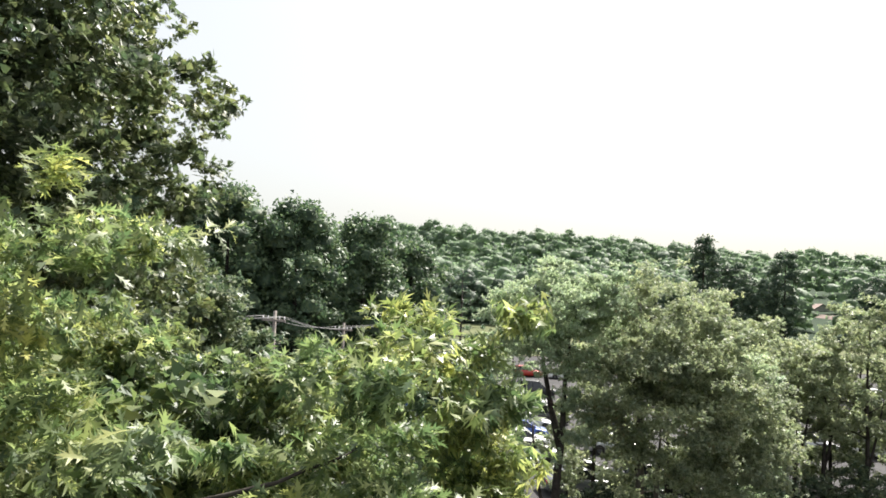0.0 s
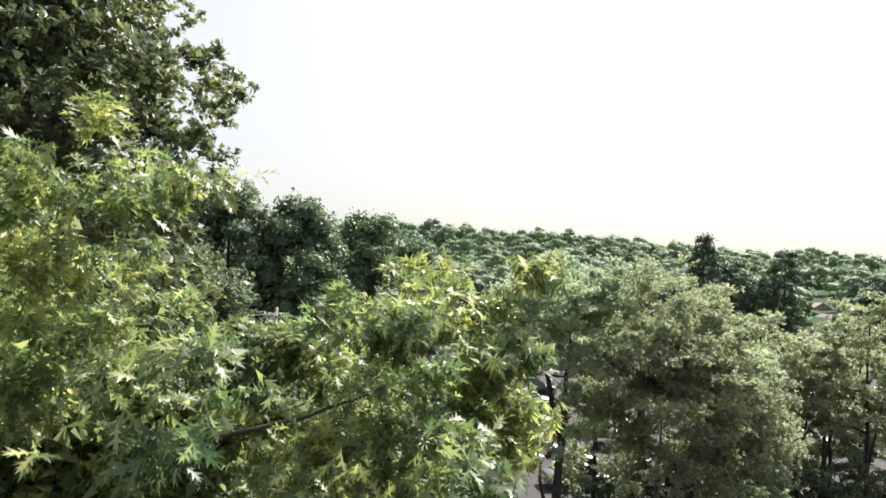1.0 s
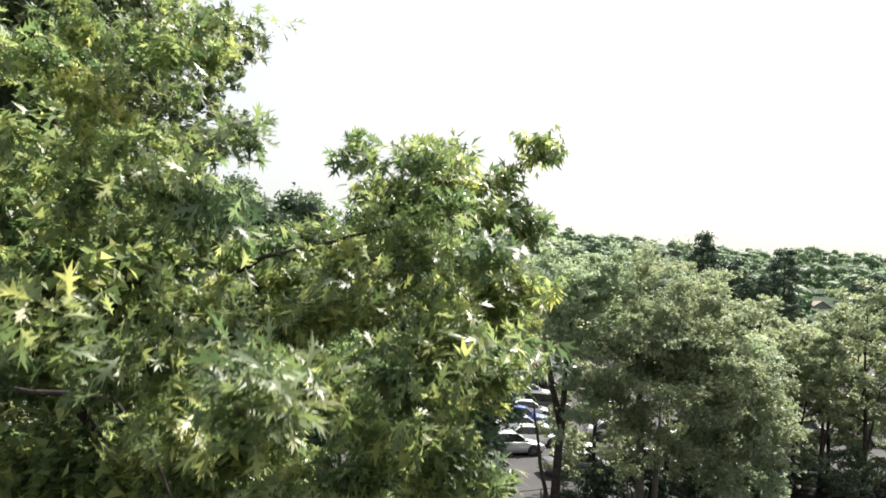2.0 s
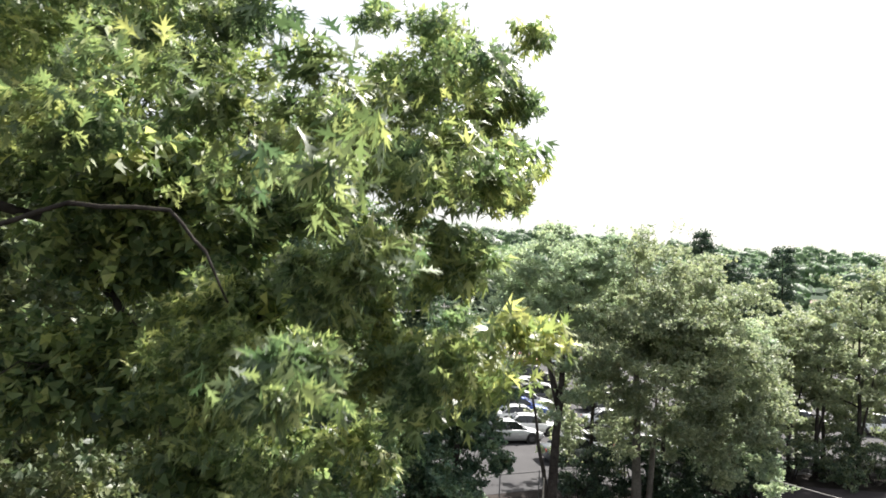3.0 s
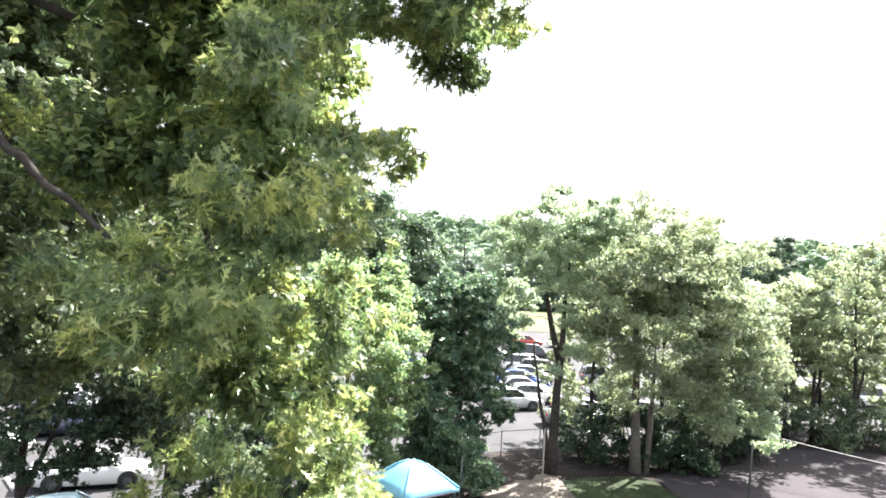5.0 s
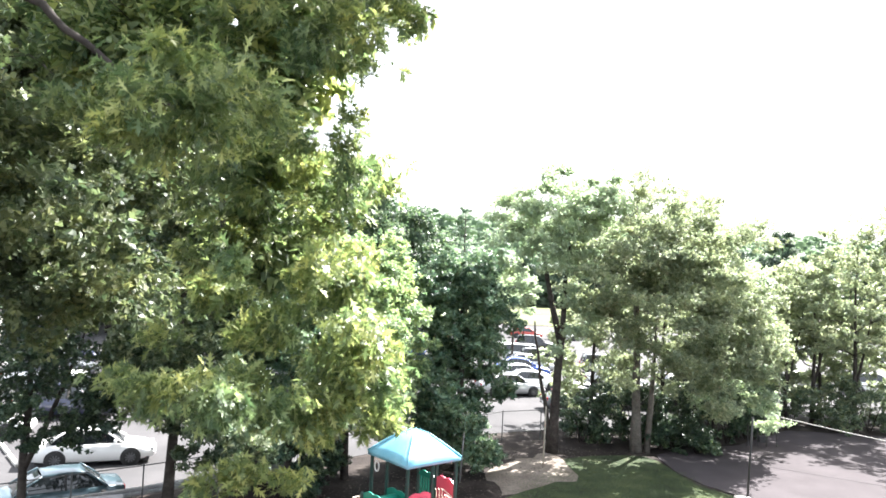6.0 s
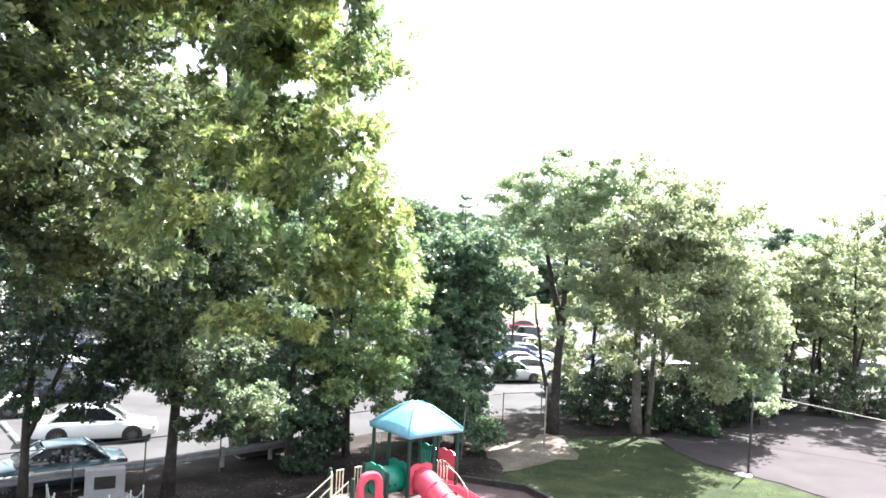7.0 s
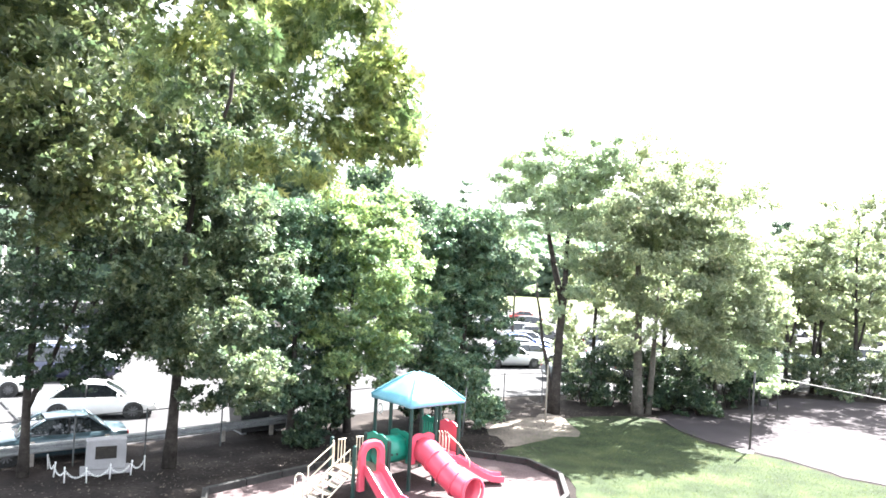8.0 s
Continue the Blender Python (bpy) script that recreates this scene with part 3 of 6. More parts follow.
OAK_ARM = [(-0.74, 2.5, 9.4, 0.23, 0.28, 0.24), (-0.7, 2.9, 8.95, 0.36, 0.45, 0.42), (-1.15, 2.5, 8.5, 0.42, 0.45, 0.38), (-0.8, 3.2, 8.4, 0.35, 0.42, 0.38), (-0.9, 4.2, 8.5, 0.38, 0.45, 0.36),
           (-0.85, 3.3, 7.7, 0.4, 0.46, 0.42), (-1.15, 2.9, 7.25, 0.4, 0.45, 0.36), (-1.6, 3.4, 7.2, 0.42, 0.45, 0.4), (-0.66, 3.6, 7.35, 0.34, 0.4, 0.36), (-1.6, 4.4, 9.2, 0.55, 0.55, 0.55)]
OAK_FLANK = [(-1.5, 4.3, 8, 0.55, 0.55, 0.5), (-1.12, 4, 9.42, 0.42, 0.45, 0.4), (-1.45, 4, 8.5, 0.5, 0.5, 0.45), (-1.38, 4, 9.7, 0.5, 0.5, 0.45), (-0.75, 3.4, 10.88, 0.34, 0.34, 0.28),
             (0.06, 3.1, 10.5, 0.2, 0.28, 0.16), (-0.42, 2.3, 10.87, 0.17, 0.2, 0.15), (-0.28, 2.42, 10.83, 0.14, 0.18, 0.13), (-0.14, 2.54, 10.74, 0.13, 0.16, 0.13), (0.01, 2.76, 10.74, 0.14, 0.18, 0.14)]
OAK_SKIRT = [(-0.75, 2.75, 11.45, 0.2, 0.26, 0.26), (-0.5, 3.8, 9.45, 0.26, 0.3, 0.26), (-0.42, 3, 9.95, 0.16, 0.25, 0.2), (-0.93, 4.06, 10.96, 0.3, 0.35, 0.26), (-0.7, 4.1, 10.58, 0.26, 0.3, 0.22),
             (-0.66, 3.9, 7.33, 0.3, 0.35, 0.28), (-0.83, 4.1, 7.1, 0.28, 0.32, 0.24), (0.11, 2.7, 10.08, 0.15, 0.22, 0.16), (-0.75, 3.4, 9.42, 0.25, 0.3, 0.22)]
OAK_NEAR = [(0.05, 4.5, 11.0, 0.3, 0.3, 0.2), (0.25, 4.7, 10.95, 0.22, 0.25, 0.16), (0.02, 4.4, 11.25, 0.28, 0.3, 0.2), (0.2, 4.5, 11.2, 0.2, 0.25, 0.16),
            (-0.28, 3.8, 7.42, 0.07, 0.1, 0.06), (-0.4, 3.8, 7.32, 0.14, 0.2, 0.13), (-0.42, 3.7, 7.12, 0.15, 0.2, 0.14), (-0.5, 3.7, 6.95, 0.16, 0.2, 0.14),
            (-1.25, 2.35, 10.85, 0.22, 0.22, 0.14), (-1.4, 3.1, 11.32, 0.25, 0.25, 0.16), (-1.0, 3.9, 11.28, 0.25, 0.25, 0.13), (-0.68, 2.8, 11.56, 0.15, 0.18, 0.14), (-0.62, 2.75, 11.3, 0.12, 0.15, 0.1),
            (-0.95, 3.4, 7.05, 0.28, 0.3, 0.22), (-0.9, 3.3, 6.8, 0.22, 0.3, 0.18), (-1.15, 3.2, 6.75, 0.28, 0.3, 0.2), (-0.5, 3.5, 10.95, 0.25, 0.3, 0.2), (-1.3, 3.3, 7.7, 0.3, 0.3, 0.25),
            (-0.05, 3.2, 10.3, 0.24, 0.3, 0.22), (0.1, 3.0, 10.45, 0.18, 0.25, 0.18), (-0.25, 3.3, 10.05, 0.22, 0.3, 0.2), (0.12, 3.0, 10.03, 0.15, 0.2, 0.15), (-0.3, 3.4, 10.4, 0.3, 0.3, 0.25),
            (-1.75, 5.6, 11.32, 0.5, 0.4, 0.26), (-1.2, 5.2, 11.32, 0.4, 0.4, 0.24), (-2.3, 5.2, 11.5, 0.5, 0.4, 0.3), (-0.75, 5.0, 11.35, 0.3, 0.35, 0.2), (0.2, 3.0, 9.98, 0.1, 0.15, 0.1),
            (-0.38, 2.15, 9.08, 0.12, 0.2, 0.12), (-0.5, 2.1, 9, 0.18, 0.22, 0.18), (-0.66, 2.05, 8.96, 0.22, 0.25, 0.2), (-0.6, 2.1, 9.26, 0.22, 0.25, 0.15), (-0.86, 2.2, 9.05, 0.25, 0.25, 0.22),
            (0.15, 3.15, 10.92, 0.13, 0.2, 0.14), (0.06, 3.3, 11.38, 0.18, 0.25, 0.14), (-0.15, 3.4, 11.42, 0.22, 0.3, 0.16), (0.06, 2.95, 11.2, 0.14, 0.2, 0.12), (-0.1, 3.5, 9.87, 0.2, 0.25, 0.18),
            (-0.62, 3.7, 7.42, 0.24, 0.3, 0.24), (-0.76, 3.7, 7.75, 0.28, 0.35, 0.3), (-0.9, 3.6, 8.05, 0.3, 0.35, 0.3), (-1.0, 3.5, 7.55, 0.3, 0.35, 0.3), (-0.46, 3.8, 7.4, 0.1, 0.15, 0.1), (-0.56, 3.7, 7.16, 0.2, 0.3, 0.2), (-0.8, 3.5, 7.0, 0.25, 0.3, 0.2),
            (-0.4, 3.6, 11.62, 0.25, 0.3, 0.13), (-0.1, 3.7, 11.62, 0.25, 0.3, 0.13), (-0.1, 3.5, 10.1, 0.25, 0.3, 0.2), (0.02, 3.4, 9.96, 0.18, 0.25, 0.18), (-0.15, 4.2, 11.5, 0.35, 0.4, 0.22),
            (0.1, 4.3, 11.42, 0.25, 0.3, 0.2), (0.3, 4.5, 11.46, 0.2, 0.25, 0.12), (-0.4, 4.4, 11.55, 0.35, 0.4, 0.22), (-2.9, 3.4, 9.55, 0.3, 0.3, 0.2), (-1.65, 3.1, 8.75, 0.3, 0.3, 0.2), (-2.05, 2.9, 8.65, 0.25, 0.25, 0.18), (-2.6, 3.1, 8.9, 0.3, 0.3, 0.25), (-0.33, 1.95, 10.1, 0.2, 0.2, 0.13), (-0.7, 1.95, 9.45, 0.2, 0.2, 0.14), 
            (-0.3, 1.9, 10.88, 0.16, 0.2, 0.12), (-0.16, 1.62, 10.62, 0.1, 0.14, 0.09), (-2.9, 5.4, 9.6, 0.8, 0.7, 0.6), (-2.7, 5.6, 10.5, 0.8, 0.7, 0.55),
            (-2.2, 5.9, 9.3, 0.6, 0.6, 0.6), (-3.6, 5.6, 11.4, 0.9, 0.8, 0.6)]
OAK_BOUGHS = [(0.045, [(-4.9, 4.1, 11.2), (-3.4, 5.4, 10.7), (-2.6, 5.4, 9.8), (-2.25, 5.3, 8.8), (-2.15, 5.2, 8.0), (-2.2, 5.1, 7.4)]),
              (0.036, [(-4.9, 4.1, 10.6), (-3.4, 3.7, 9.95), (-2.62, 3.25, 9.32), (-2.36, 3.2, 9.15), (-2.08, 3.2, 8.95), (-1.85, 3.2, 8.75), (-1.5, 3.2, 8.6)]),
              (0.016, [(-2.8, 3.6, 10.3), (-2.2, 3.25, 10.5), (-1.8, 3.2, 10.62), (-1.3, 3.2, 10.6), (-1.1, 3.15, 10.42), (-0.98, 3.15, 10.2)]),
              (0.016, [(-1.35, 4.1, 10.8), (-1.08, 3.5, 11.05), (-0.81, 3.4, 11.17), (-0.55, 3.45, 11.25), (-0.3, 3.6, 11.35)])]
OAK = OAK_NEAR + OAK_HEAD + OAK_CROWN + OAK_ARM + OAK_FLANK + OAK_SKIRT
AWAY = [c for c in crown_clumps(random.Random(3), (-5.6, 3.4), 2.7, 5.0, 14.2, 46, 0.8) if c[0] + 1.2 * c[3] < -0.8 * (c[1] + 1.4) and c[1] > 0.2]
# the heart of the crown, behind the boughs
AWAY += [(-2.0, 5.2, 10.5, 0.8, 0.7, 0.5), (-2.8, 5.2, 10.7, 0.8, 0.7, 0.5), (-1.6, 4.9, 9.8, 0.7, 0.6, 0.5), (-2.4, 5.0, 9.6, 0.8, 0.7, 0.6),
         (-3.2, 5.0, 9.6, 0.8, 0.8, 0.6), (-2.1, 4.6, 11.2, 0.7, 0.6, 0.35), (-3.0, 4.6, 11.6, 0.8, 0.7, 0.5), (-1.5, 4.6, 9.2, 0.5, 0.5, 0.4)]
HANGING = [c for c in OAK if 2.9 <= c[1] < 3.8 and 9.7 < c[2] < 11.0 and c[0] > -0.6]
AWAY += [(x, y + 0.12, z - 0.03, a * 0.75, b * 0.75, h * 0.7) for x, y, z, a, b, h in OAK if y >= 3.9 and not (x > -1.4 and z > 10.3)]
tree("oak_tree", "tall green oak with spiky lobed leaves", (-4.9, 4.1), 12.6, 0.24, [(*c[:5], c[5] * 0.85) for c in OAK], 62000, 0.085, "star", M["oak"], 5, per_shoot=8, shell=0.42, droop=0.5, thick=0.2, finer=(lambda w: w[1] < 3.8, 44000), spray=0.06, outer=((AWAY, 140000, "chip", 1.2), (HANGING, 3500, "star", 1.0)), boughs=OAK_BOUGHS)
# tall oak behind it; the shade over this side is put into its dark leaves
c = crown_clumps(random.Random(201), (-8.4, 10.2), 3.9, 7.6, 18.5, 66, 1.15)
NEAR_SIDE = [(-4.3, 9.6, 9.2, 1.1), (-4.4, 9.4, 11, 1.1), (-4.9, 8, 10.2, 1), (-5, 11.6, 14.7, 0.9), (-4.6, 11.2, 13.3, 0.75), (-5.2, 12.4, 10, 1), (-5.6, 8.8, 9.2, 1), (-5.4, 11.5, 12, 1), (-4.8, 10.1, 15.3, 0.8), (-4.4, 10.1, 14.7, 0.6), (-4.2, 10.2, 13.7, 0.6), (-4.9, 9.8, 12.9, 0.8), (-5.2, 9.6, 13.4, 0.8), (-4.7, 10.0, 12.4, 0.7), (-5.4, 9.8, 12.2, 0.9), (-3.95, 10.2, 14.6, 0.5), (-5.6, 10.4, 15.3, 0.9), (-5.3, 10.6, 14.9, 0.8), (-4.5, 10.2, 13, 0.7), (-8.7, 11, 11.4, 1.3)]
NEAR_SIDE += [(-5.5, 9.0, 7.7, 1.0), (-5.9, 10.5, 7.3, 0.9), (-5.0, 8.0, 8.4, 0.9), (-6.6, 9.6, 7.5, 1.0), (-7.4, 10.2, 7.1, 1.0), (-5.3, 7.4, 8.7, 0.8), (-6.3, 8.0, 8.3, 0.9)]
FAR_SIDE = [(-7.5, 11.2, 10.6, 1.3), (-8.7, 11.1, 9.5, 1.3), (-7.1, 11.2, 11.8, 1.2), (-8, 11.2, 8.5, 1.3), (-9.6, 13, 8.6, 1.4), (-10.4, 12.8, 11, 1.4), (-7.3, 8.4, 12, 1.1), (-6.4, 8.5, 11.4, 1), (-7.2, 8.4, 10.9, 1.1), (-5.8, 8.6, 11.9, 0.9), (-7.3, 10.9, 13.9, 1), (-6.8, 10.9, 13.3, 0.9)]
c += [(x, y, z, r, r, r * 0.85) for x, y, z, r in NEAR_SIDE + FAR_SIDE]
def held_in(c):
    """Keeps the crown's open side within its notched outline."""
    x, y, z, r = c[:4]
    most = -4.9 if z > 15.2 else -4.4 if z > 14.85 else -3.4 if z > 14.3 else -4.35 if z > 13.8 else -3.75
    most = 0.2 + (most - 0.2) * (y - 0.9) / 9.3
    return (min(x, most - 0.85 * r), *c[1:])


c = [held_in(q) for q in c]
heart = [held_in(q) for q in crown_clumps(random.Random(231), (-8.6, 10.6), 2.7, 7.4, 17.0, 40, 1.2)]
tree("oak_tree", "tall oak with a dense crown, its leaves darkened for shade", (-8.9, 10.2), 17.5, 0.3, c, 135000, 0.132, "notch", M["oak_dark"], 6, per_shoot=10, thick=0.4, shell=0.35, outer=((heart, 60000, "chip", 1.5),))
# oak at the fence
c = crown_clumps(random.Random(202), (-9.3, 19.5), 3.0, 4.6, 12.0, 42, 1.0) + [(-11.0, 21.6, 5.2, 1.1, 1.1, .8), (-11.8, 22.2, 6.6, 1.1, 1.1, .8), (-10.0, 22.4, 6.2, 1.1, 1.1, .8), (-11.4, 21.0, 7.6, 1.1, 1.1, .8), (-9.0, 22.2, 7.8, 1.2, 1.2, .9)] + [(-6.8, 17.6, 3.7, 1.2, 1.1, .6), (-7.6, 18.2, 4.4, 1.3, 1.2, .7), (-9.4, 19.3, 4.4, 1.1, 1.1, .7), (-10.4, 19.0, 4.9, 1.1, 1.1, .7), (-8.8, 18.4, 3.9, 1.0, 1.0, .6), (-9.0, 19.4, 3.6, .7, .7, .4), (-8.2, 19.2, 3.2, .8, .7, .4), (-7.4, 19.4, 2.9, .7, .6, .35), (-6.8, 19.6, 2.6, .6, .5, .3)] + [(-7.3, 19.4, 2.6, .7, .6, .35), (-8.0, 19.5, 2.35, .7, .6, .3), (-8.8, 19.6, 2.4, .5, .5, .3), (-9.2, 19.3, 3.1, .7, .6, .4), (-10.6, 19.6, 3.9, .9, .8, .5), (-11.4, 19.8, 4.2, .8, .8, .5), (-9.8, 19.1, 3.6, .8, .7, .5), (-8.0, 18.8, 3.4, .9, .8, .5), (-6.9, 18.9, 3.2, .8, .7, .4), (-7.0, 19.3, 2.3, .6, .5, .3), (-7.6, 19.3, 2.1, .6, .5, .3), (-8.4, 19.4, 2.1, .6, .5, .3), (-6.5, 19.4, 2.5, .5, .5, .3), (-9.1, 19.5, 2.3, .5, .5, .3), (-6.3, 19.2, 3.0, .6, .5, .4)]
tree("oak_tree", "slender oak beside the fence with drooping lower branches", (-9.8, 20.1), 10.8, 0.17, c, 135000, 0.155, "chip", M["oak_mid"], 7, lean=(0.6, -0.5))
# forked small tree
c = crown_clumps(random.Random(203), (-13.0, 17.8), 3.1, 3.2, 11.5, 42, 1.0) + [(-12.2, 18.0, 3.2, .8, .7, .6), (-11.6, 18.4, 3.0, .6, .6, .5), (-13.2, 17.6, 3.3, .8, .7, .5), (-14.4, 17.6, 3.6, .9, .8, .6), (-11.0, 18.2, 3.3, .6, .6, .4), (-12.6, 17.6, 2.9, .6, .5, .4), (-10.6, 18.0, 3.9, .8, .7, .6), (-13.6, 17.4, 4.2, .9, .9, .6)]
tree("small_tree", "small dark tree with a forked trunk by the fence", (-13.1, 18.2), 9.5, 0.125, c, 60000, 0.14, "chip", M["dusky"], 8, fork=(1.9, 1.4, 0.3, 4.0))
c = crown_clumps(random.Random(204), (-5.4, 25.6), 2.6, 2.0, 9.0, 44, 0.95)
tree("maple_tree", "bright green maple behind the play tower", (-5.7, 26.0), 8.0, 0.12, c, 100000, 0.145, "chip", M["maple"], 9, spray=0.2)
# second maple: its shade is put into the colour, the darker mulberry tone
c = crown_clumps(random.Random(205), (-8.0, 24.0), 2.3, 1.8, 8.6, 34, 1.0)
tree("maple_tree", "dark green maple at the fence, shade put into its leaf tone", (-7.3, 24.0), 7.6, 0.13, c, 70000, 0.15, "chip", M["mulberry"], 10)
c = crown_clumps(random.Random(206), (-1.75, 28.4), 2.1, 0.9, 8.7, 44, 0.85)
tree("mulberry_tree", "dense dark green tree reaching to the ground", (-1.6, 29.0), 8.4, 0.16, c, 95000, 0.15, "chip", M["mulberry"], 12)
# the airy locust and the broad tree beside it grow into one another
c = lobed(random.Random(207), [(2.4, 32.4, 11.0, 2.2, 2.6, 2.5), (0.6, 32.4, 10.1, 1.7, 1.9, 2.1), (4.4, 32.8, 11.6, 1.5, 1.8, 1.7), (3.9, 33.0, 10.4, 1.5, 2.0, 2.0), (0.2, 32.4, 7.6, 1.1, 1.3, 1.5), (3.6, 32.2, 6.8, 1.0, 1.2, 1.6), (2.4, 31.6, 8.0, 0.9, 0.8, 1.0), (3.0, 31.8, 5.2, 0.9, 0.8, 1.0)], 190, 0.56, 0.4)
tree("locust_tree", "airy light green locust with forked trunk", (2.5, 32.5), 10.6, 0.24, c, 140000, 0.106, "chip", M["locust"], 13, lean=(0.5, 0), fork=(5.0, -1.1, 0.2, 5.0), spray=0.2, thick=0.3, boughs=[(0.12, [(2.35, 32.5, 0.5), (2.1, 32.5, 2.2), (1.75, 32.4, 4.0), (1.5, 32.3, 6.0)])])
c = lobed(random.Random(208), [(6.8, 33.2, 10.2, 2.6, 3.8, 3.4), (9.0, 33.2, 9.2, 2.6, 3.5, 3.5), (5.6, 30.3, 8.7, 2.3, 2.0, 2.4), (8.4, 30.7, 8.0, 2.2, 1.8, 2.5), (11.0, 34.2, 6.6, 2.2, 2.6, 3.3), (12.4, 34.6, 5.4, 1.3, 1.9, 3.0), (11.2, 34.2, 9.3, 1.6, 1.8, 1.7), (10.3, 33.8, 10.8, 1.5, 1.6, 1.5), (5.0, 33.0, 7.2, 1.7, 2.6, 3.0), (7.6, 31.4, 6.6, 3.0, 1.9, 3.5), (10.6, 32.8, 3.4, 1.6, 1.6, 1.9), (5.4, 33.0, 4.2, 1.1, 1.5, 1.5), (7.6, 32.6, 4.3, 2.6, 1.6, 1.5), (9.6, 33.2, 4.6, 1.9, 1.6, 1.8), (11.7, 34.2, 3.6, 1.5, 1.5, 2.0)], 375, 0.74, 0.35)
tree("locust_tree", "broad olive green tree with twin trunks", (6.55, 33.8), 12.0, 0.23, c, 275000, 0.118, "chip", M["olive"], 14, lean=(-0.3, 0), fork=(0.1, 0.3, 0.0, 6.5), bark="bark_pale", spray=0.24, thick=0.3)
c = crown_clumps(random.Random(209), (11.5, 35.6), 2.2, 1.4, 9.0, 30, 0.9)
tree("young_tree", "yellow green young tree beside the court", (10.9, 36.6), 8.2, 0.1, c, 36000, 0.14, "chip", M["locust"], 15)
for i, (x, y, h, r) in enumerate([(14.6, 42.6, 8.6, 2.3), (16.9, 43.2, 9.4, 2.4), (18.8, 44.0, 9.9, 2.5), (21.0, 43.6, 12.2, 3.0), (25.0, 44.5, 13.1, 3.4), (29.5, 45.0, 12.0, 3.4), (23.4, 37.6, 11.5, 3.2)]):
    c = crown_clumps(random.Random(229 + i), (x, y), r, 4.8, h, 24, 0.95)
    tree("roadside_tree", "thin olive green tree at the edge of the court", (x, y), h - 0.8, 0.13, c, 12000, 0.19, "chip", M["olive"], 20 + i, group="trees along the court", fork=(2.2, 1.0, 0.2, 4.5))
for i, (x, y, h, r) in enumerate([(5.0, 38.6, 10.8, 2.8), (9.2, 40.6, 11.0, 3.0), (12.8, 43.6, 9.0, 2.6), (17.6, 48.0, 9.2, 2.8), (23.0, 48.6, 10.6, 3.0), (15.2, 46.4, 8.4, 2.4), (20.4, 46.8, 8.8, 2.6), (26.6, 48.4, 10.0, 2.9)]):
    c = crown_clumps(random.Random(249 + i), (x, y), r, 1.2, h, 34, 1.1)
    tree("roadside_tree", "olive green tree in the second row by the car park", (x, y), h - 0.8, 0.13, c, 16000, 0.22, "chip", M["olive"], 30 + i, group="trees along the court")
# big trees beyond the car park
for i, (x, y, h, r) in enumerate([(-44, 74, 21.5, 7), (-32.6, 79, 21.6, 6.5), (-25.5, 83, 20.6, 6), (-19.4, 94, 19.6, 6), (-52, 84, 20, 7), (-38, 92, 20, 7), (-14.5, 104, 17.6, 5.5)]):
    c = crown_clumps(random.Random(269 + i), (x, y), r, 1.5, h, 70, 1.75)
    tree("shade_tree", "large dark shade tree beyond the car park", (x, y), h - 1.5, 0.4, c, 16000, 0.5, "chip", M["shade"], 40 + i, group="trees beyond the car park", near=False, lay=True)


c = lobed(random.Random(59), [(0.8, 64.0, 7.6, 2.6, 2.4, 2.6), (-0.6, 64.4, 6.6, 1.8, 2.0, 1.8), (2.2, 64.0, 6.4, 1.6, 1.8, 1.6)], 40, 0.95, 0.4)
tree("island_tree", "pale green young tree on an island in the car park", (0.8, 64.0), 9.6, 0.12, c, 26000, 0.2, "chip", M["locust"], 60, near=False)


def spruce(x, y, h, seed):
    """A spruce: whorls of drooping arms with short dark needles, shorter towards the tip."""
    r = random.Random(seed)
    root = tagged(new("spruce_tree"), "dark green spruce with a spiky open top", "tree")
    root.location = (x, y, 0)
    bm = bmesh.new()
    tube(bm, [(0, 0, -0.2), (0.05, 0, h * 0.5), (0, 0, h)], [0.2, 0.12, 0.015], 8)
    part("trunk", bm, M["bark"], root, smooth=True)
    cl, bm = [], bmesh.new()
    for i in range(16):
        z = h - 0.25 - i * 0.62
        reach = 0.6 + 0.2 * i
        for k in range(6):
            a = k * math.tau / 6 + i * 0.7 + r.uniform(-0.3, 0.3)
            d = Vector((math.cos(a), math.sin(a), 0)) * reach * r.uniform(0.75, 1.15)
            tip = Vector((d.x, d.y, z + 0.22 - 0.08 * reach))
            tube(bm, [(0, 0, z), (d.x * 0.5, d.y * 0.5, z + 0.05), tip], [0.03, 0.02, 0.008], 5)
            for q in (0.35, 0.65, 0.95):
                cl.append((d.x * q, d.y * q, z + 0.16 * q * q, 0.1 + 0.13 * reach * 0.5, 0.1 + 0.13 * reach * 0.5, 0.1))
    tagged(part("branchwork", bm, M["bark"], root, smooth=True), kind="stuff")
    foliage("crown", cl, 30000, 0.18, "spike", M["mulberry"], root, seed, 8, 0.5, 0.1)


spruce(-3.1, 50.0, 13.0, 61)


def woods(name, spots, lobes, low, per_lobe, size, mat, seed, label):
    cl = []
    r = random.Random(seed)
    for x, y, h, w in spots:
        g = rise(x, y)
        for i in range(lobes):
            k = (i + r.random()) / lobes
            a, q = i * 2.4 + r.uniform(-0.6, 0.6), w * math.sqrt(r.uniform(0.1, 1)) * math.sqrt(max(0.05, 1 - ((k - 0.3) / 0.75) ** 2)) * 0.85
            s = w * r.uniform(0.42, 0.68)
            cl.append((x + math.cos(a) * q, y + math.sin(a) * q, g + h * (low + (0.92 - low) * k), s, s, s * 0.75))
    return tagged(leafy_mass(name, cl, per_lobe, size, mat, None, seed), label, "woods")


